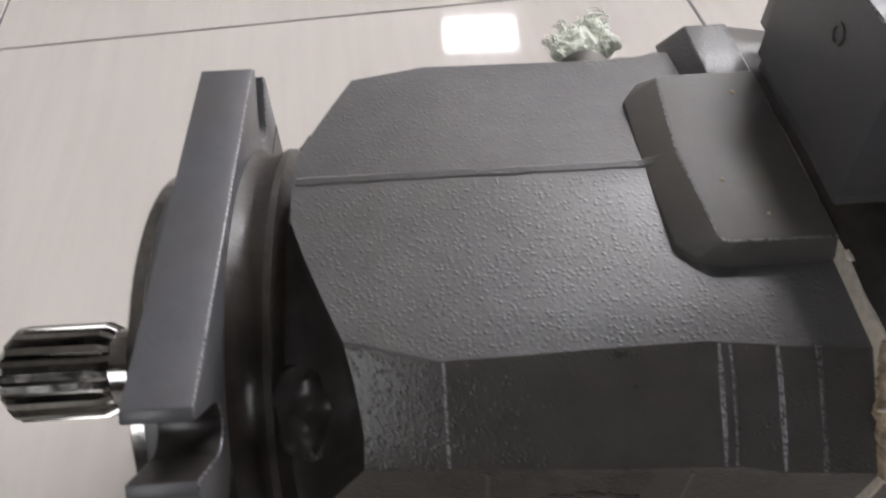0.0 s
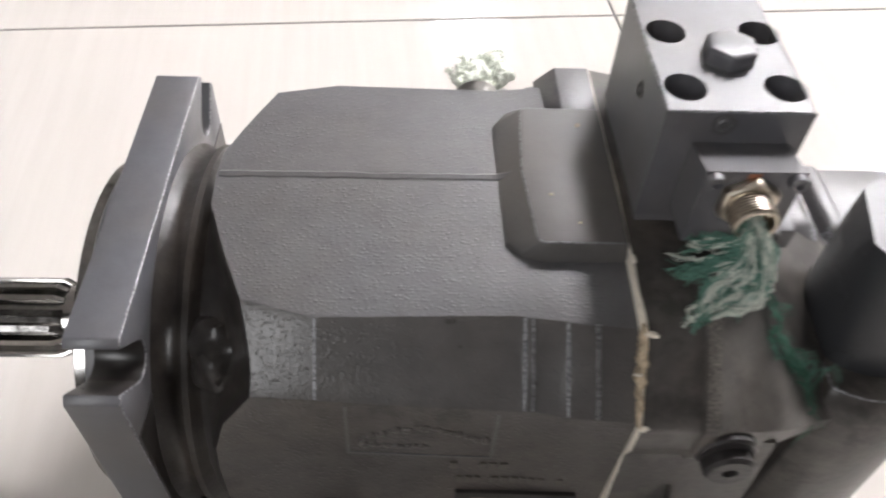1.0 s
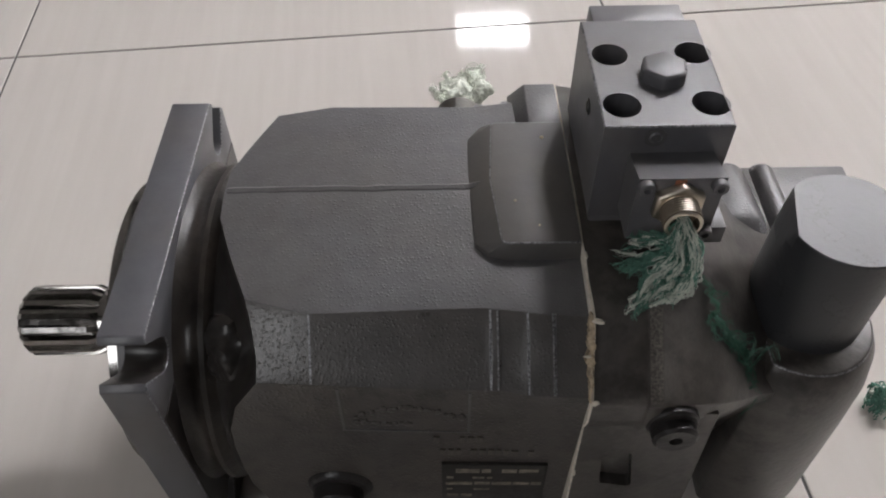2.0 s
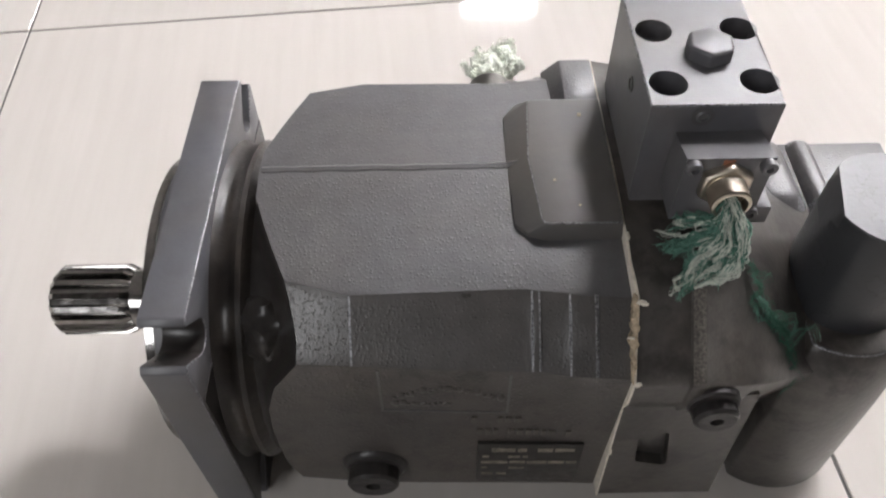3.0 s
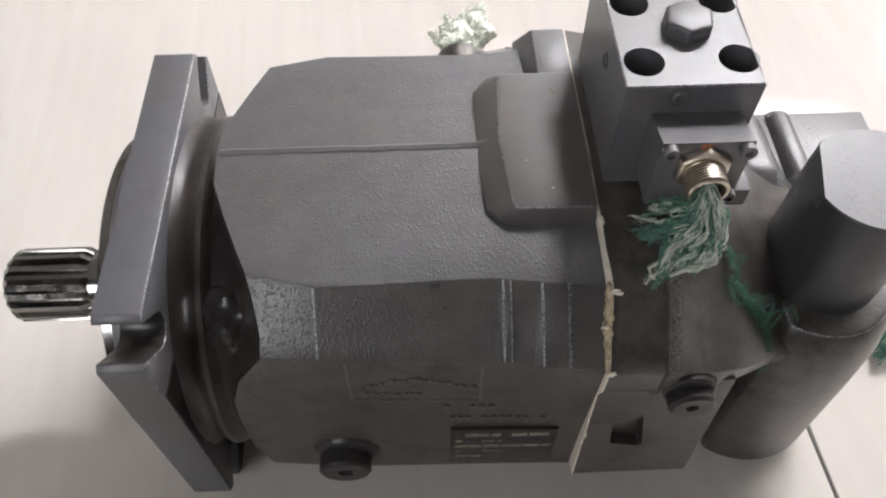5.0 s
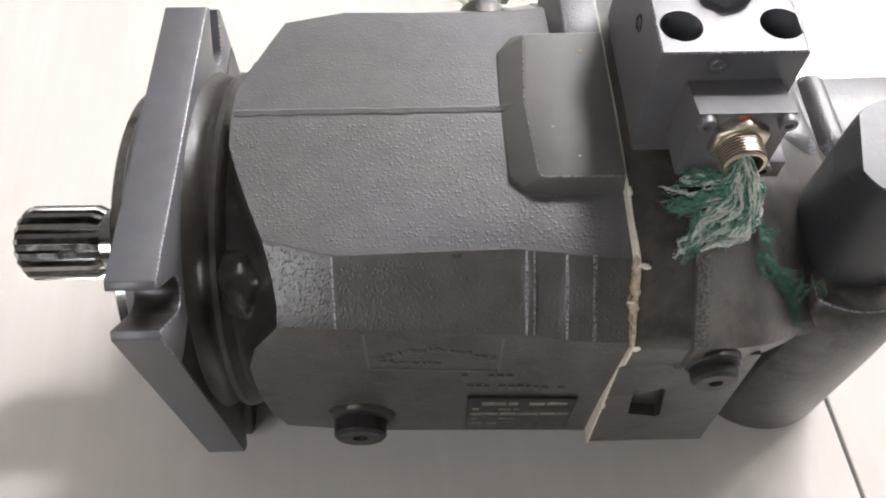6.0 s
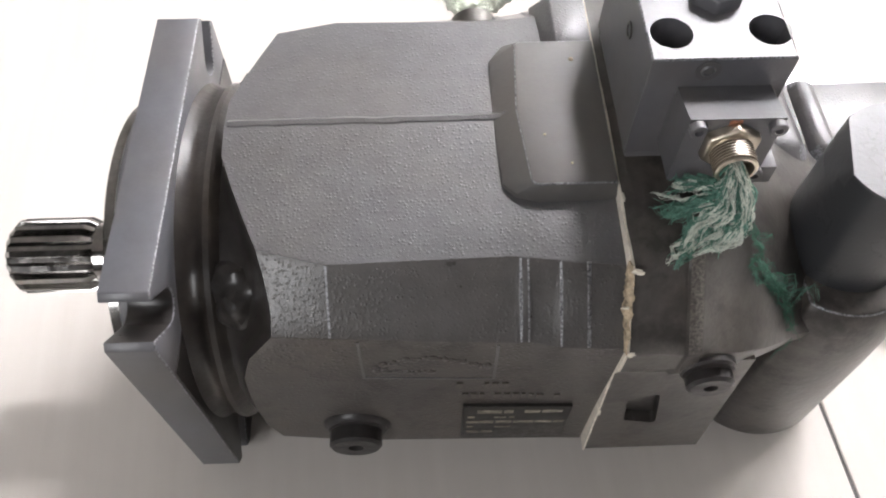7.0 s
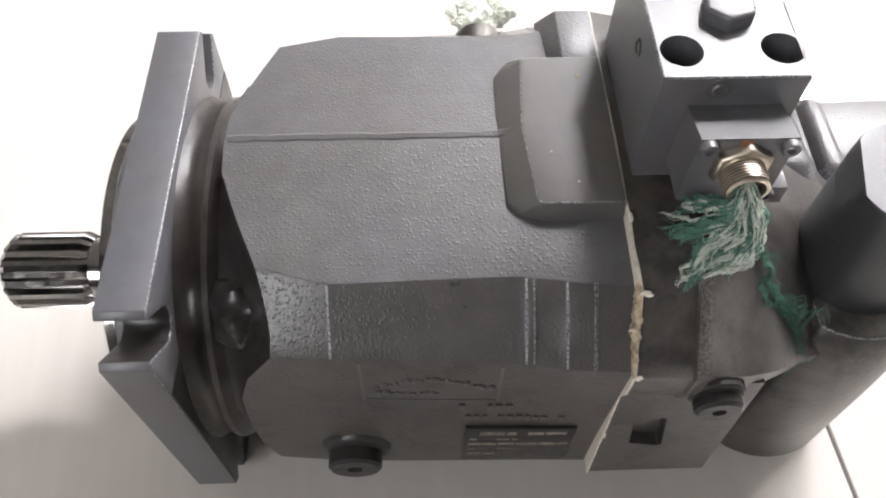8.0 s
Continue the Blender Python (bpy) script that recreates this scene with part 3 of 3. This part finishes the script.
for i in range(48):
    f = i / 47
    y, z = -0.0778 - 0.0243 * f, 0.2002 - 0.0300 * f
    w = 0.0011 + 0.0013 * noise.noise((f * 9, 2.5, 0)) + 0.0008 * noise.noise((f * 31, 7, 0))
    w = max(0.0005, w) * (0.35 + 0.65 * math.sin(math.pi * min(1, f * 1.1))) * 1.25
    s = -0.0011 + 0.0009 * noise.noise((f * 7, 9, 0))
    p = 0.0007 + 0.0005 * noise.noise((f * 25, 1, 3))
    rings.append([(0.189 + s - w, y - p * 0.6, z + p * 0.5), (0.189 + s + w * 0.7, y - p, z + p * 0.8), (0.189 + s + w * 0.7, y + 0.003, z - 0.002), (0.189 + s - w, y + 0.003, z - 0.002)])
loft(bm, rings)
part("torn_strip", bm, TAN, gasket, "ragged tan strip of squeezed-out paper")
shred(0.1900, -0.0802, 0.1988, 0.0022, 0.0008, 0.0016)
shred(0.1910, -0.0806, 0.1982, 0.0018, 0.0006, 0.0008)
shred(0.1898, -0.1022, 0.1698, 0.0018, 0.0008, 0.0014)
shred(0.1862, -0.0895, 0.1868, 0.0016, 0.0006, 0.0007)
shred(0.1893, -0.0460, 0.2003, 0.0010, 0.0025, 0.0008)
shred(0.1893, -0.1012, 0.1000, 0.0008, 0.0006, 0.0030)

# end cover: domed casting with a plane foot in front
bm = bmesh.new()
loft(bm, [section(0.1896, 0.0770, 0.1010, 0.1052, 0.0745, 0.056, 0.05, 0.092, 0.002),
          section(0.205, 0.0720, 0.1010, 0.1055, 0.0730, 0.056, 0.05, 0.092, 0.002),
          section(0.2130, 0.0692, 0.1008, 0.1051, 0.0716, 0.055, 0.05, 0.092, 0.0025),
          section(0.2138, 0.0698, 0.1022, 0.1052, 0.0732, 0.055, 0.05, 0.092, 0.0025),
          section(0.2196, 0.0688, 0.1020, 0.1048, 0.0726, 0.054, 0.05, 0.092, 0.003),
          section(0.2210, 0.0666, 0.1005, 0.1046, 0.0704, 0.054, 0.05, 0.092, 0.003),
          section(0.238, 0.0580, 0.0985, 0.1010, 0.0660, 0.052, 0.05, 0.092, 0.005),
          section(0.252, 0.0510, 0.0940, 0.0945, 0.0600, 0.050, 0.05, 0.09, 0.007),
          section(0.264, 0.0460, 0.0880, 0.0850, 0.0520, 0.045, 0.045, 0.085, 0.008),
          section(0.276, 0.0420, 0.0800, 0.0720, 0.0420, 0.035, 0.045, 0.085, 0.008),
          section(0.300, 0.0400, 0.0720, 0.0600, 0.0300, 0.025, 0.04, 0.08, 0.008)])
cover = part("end_cover", bm, COVER, pump, "dark grimy cast end cover", smooth=50)
# dust on the low rib across its sloping side
cover.data.materials.append(SPECKLE)
for f in cover.data.polygons:
    if 0.2138 < f.center.x < 0.2197 and abs(f.center.y) > 0.066 and f.center.z > ZC + 0.064 and f.normal.z > 0.3:
        f.material_index = 1
bm = bmesh.new()
pocket = []
for cx, cz, a0 in ((0.2135, 0.1138, 0), (0.2035, 0.1115, 90), (0.2055, 0.0895, 180), (0.2175, 0.0862, 270)):
    pocket += [(cx + 0.0022 * math.cos(radians(a0 + 30 * k)), cz + 0.0022 * math.sin(radians(a0 + 30 * k))) for k in range(4)]
lean = lambda u, v, w: (u, -0.1035 + (v - 0.052) * 0.0066 / 0.097 + w, v)
face = pierced(bm, [(0.1897, 0.052), (0.249, 0.052), (0.249, 0.149), (0.1897, 0.149)], [], 0.006, lean, [pocket])
back = [bm.verts.new((v.co.x, -0.03, v.co.z)) for v in face]
foot = [bm.verts.new((v.co.x, -0.096 if v.co.y < -0.05 else -0.03, 0.046)) for v in (face[0], face[1])]
foot_back = [bm.verts.new((v.co.x, -0.03, 0.046)) for v in (face[0], face[1])]
for q in ((face[1], face[2], back[2], back[1]), (face[2], face[3], back[3], back[2]), (face[3], face[0], back[0], back[3]),
          (face[0], face[1], foot[1], foot[0]), (foot[0], foot[1], foot_back[1], foot_back[0])):
    bm.faces.new(q)
part("cover_face", bm, COVER, cover, "flat cover face with a square pocket")
bm = bmesh.new()
lathe(bm, (0.2270, -0.1030, 0.1500), "y", [(0.0, 0.0108), (0.001, 0.0118), (0.02, 0.0124)], 36)
part("plug_collar", bm, NECK, cover)
socket_plug("screw_plug", (0.2280, -0.1085, 0.1460), 0.0102, 0.012, pump, NECK)

# port boss: upright, round in front, flat towards the cover
bm = bmesh.new()
BX, BY, BR = 0.3033, -0.0425, 0.0455
def boss_ring(z, r):
    ring = []
    for i in range(29):
        t = radians(-128 + 180 * i / 28)
        ring.append((BX + r * math.cos(t), BY + r * math.sin(t), z))
    ring += [(BX + r * 0.6, BY + 0.09, z), (BX - r * 0.616, BY + 0.09, z)]
    return ring
loft(bm, [boss_ring(0.010, BR - 0.003), boss_ring(0.012, BR - 0.001), boss_ring(0.09, BR - 0.003), boss_ring(0.122, BR - 0.0045), boss_ring(0.138, BR - 0.0075), boss_ring(0.1465, BR - 0.0115)])
rub(part("port_boss", bm, COVER, cover, "dark cast port boss with chipped rim", bevel=0.002), lambda f: f.center.z > 0.143 and 0.4 < f.normal.z < 0.9)

# rear ribs and slab of the cover
bm = bmesh.new()
loft(bm, [[(0.3000, y, 0.10), (0.3015, y, z - 0.006), (0.3055, y, z), (0.3130, y, z), (0.3170, y, z - 0.006), (0.3190, y, 0.10)] for y, z in ((0.000, 0.150), (0.012, 0.158), (0.056, 0.157), (0.060, 0.152))])
rub(part("cover_rib", bm, CAST, cover, bevel=0.0025, seg=3), lambda f: 0.35 < f.normal.z < 0.8 and f.area < 0.00003)
bm = bmesh.new()
loft(bm, [[(0.268, y, 0.10), (0.268, y, z - 0.005), (0.279, y, z), (0.292, y, z), (0.2985, y, z - 0.006), (0.3005, y, z - 0.014), (0.3005, y, 0.10)] for y, z in ((-0.002, 0.156), (0.010, 0.163), (0.054, 0.160), (0.059, 0.154))])
rub(part("cover_rib", bm, CAST, cover, bevel=0.003, seg=3), lambda f: 0.35 < f.normal.z < 0.8 and f.area < 0.00003)
bm = bmesh.new()
box(bm, 0.294, 0.3575, 0.002, 0.0585, 0.09, 0.152)
part("cover_slab", bm, CAST, cover, bevel=0.0015)

# protective cap on the port, a flat cut into its upper edge
bm = bmesh.new()
CX, CYC = 0.3055, -0.0365
rings = []
for z, r, flat in ((0.142, 0.0285, 9), (0.186, 0.0282, 9), (0.1965, 0.0281, 0.0279), (0.203, 0.028, 0.0258), (0.2100, 0.0279, 0.0234), (0.2110, 0.0275, 0.0230)):
    ring = []
    for i in range(72):
        t = 2 * math.pi * i / 72
        p = Vector((r * math.cos(t), r * math.sin(t)))
        d = Vector((-0.973, 0.23))
        over = p.dot(d) - flat
        if over > 0:
            p -= d * over
        ring.append((CX + p.x, CYC + p.y, z))
    rings.append(ring)
loft(bm, rings)
part("port_cap", bm, CAPMAT, pump, "matt black protective plastic port cap", smooth=13)

# control valve block with four bolt holes and a round plug on top
bm = bmesh.new()
X0, X1, Y0, Y1, Z0, Z1 = 0.1925, 0.2460, -0.0252, 0.0500, 0.2035, 0.2555
holes = [(0.2020, 0.0235, 0.0080), (0.2390, 0.0240, 0.0080), (0.2018, -0.0115, 0.0080), (0.2390, -0.0110, 0.0080)]
CH = 0.0006
top = pierced(bm, [(X0 + CH, Y0 + CH), (X1 - CH, Y0 + CH), (X1 - CH, Y1 - CH), (X0 + CH, Y1 - CH)], holes, 0.015, lambda u, v, w: (u, v, Z1 - w))
corners = [(X0, Y0), (X1, Y0), (X1, Y1), (X0, Y1)]
mid = [bm.verts.new((x, y, Z1 - CH)) for x, y in corners]
low = [bm.verts.new((x, y, Z0)) for x, y in corners]
for ra, rb in ((top, mid), (mid, low)):
    for i in range(4):
        bm.faces.new((ra[i], ra[(i + 1) % 4], rb[(i + 1) % 4], rb[i]))
bm.faces.new(list(reversed(low)))
control = part("control_block", bm, SMOOTH, pump, "smooth grey control valve block with four bolt holes")
rub(control, lambda f: 0.3 < f.normal.z < 0.95)
for u, v, r in holes:
    bm = bmesh.new()
    lathe(bm, (u, v, Z1 - 0.0148), "z", [(0, 0.0068), (0.002, 0.0068), (0.0024, 0.0062)], 24)
    part("socket_screw", bm, HOLE, control)
bm = bmesh.new()
lathe(bm, (0.2222, 0.0075, Z1 - 0.001), "z", [(0, 0.0106), (0.0062, 0.0105), (0.0074, 0.0100)], 6, 0.35)
top_plug = part("top_plug", bm, SMOOTH, control, bevel=0.0016, seg=3)
# a bright nick in its rim
bm = bmesh.new()
tube(bm, [(0.2290, 0.0028, Z1 + 0.0046), (0.2302, 0.0042, Z1 + 0.0056), (0.2312, 0.0062, Z1 + 0.0052)], [0.0003, 0.0008, 0.0003], 6)
part("nick", bm, WORN_GLINT, top_plug, "bright nick in the paint")
bm = bmesh.new()
frustum(bm, 0.1975, 0.2425, Y1 + 0.0002, 0.0660, 0.206, 0.1985, 0.2418, Y1 + 0.0002, 0.0645, 0.2545)
part("rear_plate", bm, SMOOTH, control, bevel=0.0008)
bm = bmesh.new()
lathe(bm, (0.2142, Y0 - 0.0004, 0.2498), "y", [(0.0, 0.0036), (0.0, 0.0047), (0.003, 0.0047)], 24)
part("screw_seat", bm, HOLE, control)
socket_plug("set_screw", (0.2142, Y0 - 0.0010, 0.2498), 0.0037, 0.004, control, SMOOTH, 0.5)
bm = bmesh.new()
lathe(bm, (X0 - 0.0006, 0.0068, 0.2402), "x", [(0.0012, 0.0), (0.0012, 0.0024), (0, 0.0026), (0, 0.0036), (0.003, 0.0038)], 20)
part("side_screw", bm, BOLT, control)
bm = bmesh.new()
box(bm, 0.1935, 0.2450, -0.0245, 0.049, 0.1945, 0.2034)
part("block_foot", bm, SMOOTH, control, bevel=0.001)

# sensor housing on the block's front: plate, four screws, brass fitting
sensor = part("sensor_housing", bmesh.new(), SMOOTH, control, "small dark housing with brass fitting")
bm = bmesh.new()
loft(bm, [[(0.2050, y, 0.2100), (0.2402, y, 0.2100), (0.2402, y, z), (0.2050, y, z)] for y, z in ((-0.0450, 0.2455), (-0.0253, 0.2415))])
bmesh.ops.recalc_face_normals(bm, faces=bm.faces[:])
bm.to_mesh(sensor.data)
bm.free()
for u, v in ((0.2082, 0.2420), (0.2375, 0.2420), (0.2375, 0.2150)):
    bm = bmesh.new()
    lathe(bm, (u, -0.0450, v), "y", [(0.0005, 0.0033), (-0.0030, 0.0033), (-0.0035, 0.0029), (-0.0035, 0.0016), (-0.0018, 0.0015)], 20)
    part("screw", bm, SMOOTH, sensor)
bm = bmesh.new()
lathe(bm, (0.2225, -0.0448, 0.2325), "y", [(0, 0.0114), (-0.0036, 0.0114), (-0.0046, 0.0104)], 6, 0.5)
part("fitting_nut", bm, BRASS, sensor, "worn brass hexagon nut", bevel=0.0006)
bm = bmesh.new()
prof = [(-0.0042, 0.0079)]
for i in range(7):
    prof += [(-0.0048 - 0.0012 * i, 0.0080), (-0.0051 - 0.0012 * i, 0.0080), (-0.0056 - 0.0012 * i, 0.0072)]
prof += [(-0.0136, 0.0078), (-0.0140, 0.0072), (-0.0140, 0.0063), (-0.009, 0.006)]
lathe(bm, (0.2225, -0.0448, 0.2325), "y", prof, 32)
rust = bmesh.new()
box(rust, 0.2195, 0.2245, -0.0453, -0.0440, 0.2408, 0.2448)
part("rust_stain", rust, RUST, sensor, "orange rust stain above the nut", bevel=0.0006)
thread = part("thread", bm, BRASS, sensor, "brass thread with dark brown grooves", smooth=20)
thread.data.materials.append(GROOVE)
for f in thread.data.polygons:
    if abs(f.normal.y) > 0.4 and -0.0580 < f.center.y < -0.0500:
        f.material_index = 1

bm = bmesh.new()
box(bm, 0.2404, 0.2480, -0.0440, -0.0254, 0.2050, 0.2150)
part("bracket", bm, SMOOTH, control, bevel=0.0006)

# port stub behind the housing
bm = bmesh.new()
lathe(bm, (0.137, 0.062, 0.170), "y", [(0, 0.014), (0.02, 0.014), (0.0255, 0.0125)], 24)
part("rear_fitting", bm, BOLT, pump)

# ---- rope ends stuffed into the ports, and a scrap on the floor ----


def fibres(name, label, clumps, seed, mats, category="rope"):
    """Tangled fibres. clumps: (path, count, spread, thickness, curl, share of the second colour)."""
    random.seed(seed)
    rope = thing(name, label, category, clumps[0][0][0])
    for path, count, spread, thick, curl, share in clumps:
        P = [Vector(p) - Vector(clumps[0][0][0]) for p in path]
        bm = bmesh.new()
        yarns = []
        for i in range(max(2, count // 9)):
            yarns.append((Vector((random.gauss(0, 1), random.gauss(0, 1), random.gauss(0, 0.5))), random.uniform(0, 90), random.uniform(0.6, 1.0), random.random() < share))
        for i in range(count):
            off, ph, reach, second = random.choice(yarns)
            loose = 2.2 if random.random() < 0.15 else 1.0
            u0 = random.uniform(0.0, 0.5) if random.random() < 0.5 else 0.0
            u1 = min(1.0, reach * random.uniform(0.85, 1.1))
            if u1 - u0 < 0.25:
                u0 = u1 - 0.25
            own = Vector((random.gauss(0, 1), random.gauss(0, 1), random.gauss(0, 1))) * thick * 1.6
            ph2 = random.uniform(0, 90)
            n, pts = 18, []
            for k in range(n):
                u = u0 + (u1 - u0) * k / (n - 1)
                s = u * (len(P) - 1)
                j = min(int(s), len(P) - 2)
                p = P[j].lerp(P[j + 1], s - j)
                w = spread * (0.6 + 0.6 * u)
                f = u * 6
                wob = Vector((noise.noise(Vector((ph, f, 0))), noise.noise(Vector((ph, f, 31))), noise.noise(Vector((ph, f, 67))) * 0.7))
                g = u * 14
                fast = Vector((noise.noise(Vector((ph2, g, 5))), noise.noise(Vector((ph2, g, 41))), noise.noise(Vector((ph2, g, 77)))))
                pts.append(p + off * w * 0.6 + own * loose + wob * spread * 1.7 * curl * (0.25 + 0.9 * u) + fast * spread * 0.32 * loose * curl)
            a = len(bm.faces)
            tube(bm, pts, [thick * (1 - 0.4 * k / (n - 1)) for k in range(n)], 3)
            bm.faces.ensure_lookup_table()
            for q in range(a, len(bm.faces)):
                bm.faces[q].material_index = 1 if second else 0
        ob = part("strand", bm, mats[0], rope, "mostly faded strands" if share > 0.6 else "", smooth=180)
        ob.data.materials.append(mats[1])
        tagged(ob, "mostly faded strands" if share > 0.6 else "", kind="stuff")
    return rope


def lump(parent, c, size, seed):
    """A matted knot of fibres, c from the rope's own base."""
    bm = bmesh.new()
    bmesh.ops.create_icosphere(bm, subdivisions=5, radius=1.0)
    for v in bm.verts:
        n = v.co.normalized()
        k = 1 + 0.34 * noise.noise(n * 1.7 + Vector((seed, 0, 0))) + 0.14 * noise.noise(n * 5 + Vector((0, seed, 0))) + 0.09 * noise.noise(n * 15)
        v.co = Vector((c[0] + n.x * size[0] * k, c[1] + n.y * size[1] * k, c[2] + n.z * size[2] * k))
    part("matted_end", bm, MINT, parent, smooth=180)


MOUTH = (0.2228, -0.0565, 0.2315)
fibres("rope_tuft", "frayed green and white rope end stuffed into the brass fitting", [
    ([MOUTH, (0.2185, -0.0610, 0.2270), (0.2141, -0.0560, 0.2220), (0.2095, -0.0515, 0.2160), (0.2075, -0.0510, 0.2130)], 190, 0.0025, 0.00018, 1.2, 0.25),
    ([MOUTH, (0.2190, -0.0640, 0.2240), (0.2113, -0.0608, 0.2140), (0.2055, -0.0585, 0.2070), (0.2012, -0.0535, 0.2030)], 230, 0.0026, 0.00017, 1.2, 0.12),
    ([MOUTH, (0.2205, -0.0665, 0.2230), (0.2137, -0.0675, 0.2130), (0.2078, -0.0742, 0.2040), (0.2046, -0.0772, 0.1995)], 210, 0.0028, 0.00018, 1.3, 0.35),
    ([MOUTH, (0.2235, -0.0680, 0.2210), (0.2180, -0.0710, 0.2110), (0.2110, -0.0755, 0.2040)], 130, 0.0026, 0.00022, 1.4, 0.6),
    ([(0.2228, -0.0540, 0.2330), (0.2268, -0.0635, 0.2275), (0.2282, -0.0680, 0.2200), (0.2258, -0.0725, 0.2130), (0.2215, -0.0735, 0.2065), (0.2155, -0.0740, 0.2008)], 260, 0.0021, 0.00028, 1.3, 0.85),
], 3, (GREEN, PALE))
fibres("rope_wisp", "thin green rope fibres lying on the end cover", [
    ([(0.2400, -0.0500, 0.1935), (0.2455, -0.0585, 0.1862), (0.2490, -0.0675, 0.1775)], 26, 0.0034, 0.00011, 2.2, 0.15),
    ([(0.2470, -0.0640, 0.1805), (0.2520, -0.0690, 0.1735), (0.2600, -0.0695, 0.1645), (0.2700, -0.0690, 0.1570), (0.2800, -0.0670, 0.1500)], 70, 0.0036, 0.00012, 2.3, 0.3),
    ([(0.2525, -0.0695, 0.1725), (0.2655, -0.0745, 0.1565), (0.2700, -0.0815, 0.1470), (0.2790, -0.0850, 0.1180)], 28, 0.0028, 0.00011, 2.2, 0.1),
], 6, (DEEP, GREEN))
rear_tuft = fibres("rope_tuft", "pale green rope tuft stuffed into the rear port", [
    ([(0.137, 0.086, 0.170), (0.138, 0.098, 0.176), (0.142, 0.112, 0.176), (0.147, 0.126, 0.168)], 170, 0.0064, 0.00034, 0.9, 0.95),
    ([(0.134, 0.086, 0.172), (0.128, 0.092, 0.178), (0.125, 0.098, 0.179)], 50, 0.0030, 0.00034, 0.9, 0.97),
    ([(0.140, 0.090, 0.170), (0.150, 0.110, 0.168), (0.158, 0.128, 0.160)], 70, 0.0040, 0.00034, 0.9, 0.95),
    ([(0.147, 0.122, 0.170), (0.151, 0.134, 0.168), (0.1545, 0.1445, 0.163)], 9, 0.0005, 0.0006, 0.6, 0.5),
], 8, (MINT, MINT))
lump(rear_tuft, (-0.001, 0.014, 0.003), (0.0105, 0.011, 0.0078), 3)
lump(rear_tuft, (0.008, 0.027, -0.001), (0.0120, 0.011, 0.0080), 8)
fibres("rope_scrap", "small scrap of green rope lying on the floor tile", [
    ([(0.407, -0.020, 0.005), (0.413, -0.016, 0.011), (0.420, -0.010, 0.010), (0.428, -0.008, 0.004)], 80, 0.0050, 0.0005, 0.9, 0.3),
    ([(0.406, -0.014, 0.004), (0.412, -0.006, 0.010), (0.424, -0.016, 0.006)], 60, 0.0050, 0.0005, 0.9, 0.3),
], 9, (GREEN, PALE))

# ---- floor tiles, last ----
ts = TS - JOINT
bm = bmesh.new()
box(bm, 0, ts, 0, ts, -0.01, 0.0)
bmesh.ops.bevel(bm, geom=[e for e in bm.edges if all(v.co.z > -0.001 for v in e.verts)], offset=0.0006, segments=1, affect="EDGES")
tile_mesh = bpy.data.meshes.new("tile")
bm.to_mesh(tile_mesh)
bm.free()
tile_mesh.materials.append(TILE)
turn = Matrix.Rotation(TURN, 4, "Z")
for i in range(-7, 10):
    for j in range(-7, 14):
        m = turn @ Matrix.Translation((LX + TS * i + JOINT / 2, CY + TS * j + JOINT / 2, 0))
        c = m @ Vector((ts / 2, ts / 2, 0))
        if RX0 - 0.45 < c.x < RX1 + 0.45 and RY0 - 0.45 < c.y < RY1 + 0.45:
            mesh = tile_mesh
            if not (RX0 + 0.45 < c.x < RX1 - 0.45 and RY0 + 0.45 < c.y < RY1 - 0.45):
                # tiles at the walls are cut to fit
                bm = bmesh.new()
                bm.from_mesh(tile_mesh)
                back = m.inverted()
                for p, n in (((RX0, 0, 0), (-1, 0, 0)), ((RX1, 0, 0), (1, 0, 0)), ((0, RY0, 0), (0, -1, 0)), ((0, RY1, 0), (0, 1, 0))):
                    bmesh.ops.bisect_plane(bm, geom=bm.verts[:] + bm.edges[:] + bm.faces[:], plane_co=back @ Vector(p), plane_no=back.to_3x3() @ Vector(n), clear_outer=True)
                if not bm.faces:
                    bm.free()
                    continue
                mesh = bpy.data.meshes.new("tile")
                bm.to_mesh(mesh)
                bm.free()
                mesh.materials.append(TILE)
            ob = new("tile", mesh)
            ob.parent = floor
            ob.matrix_basis = m
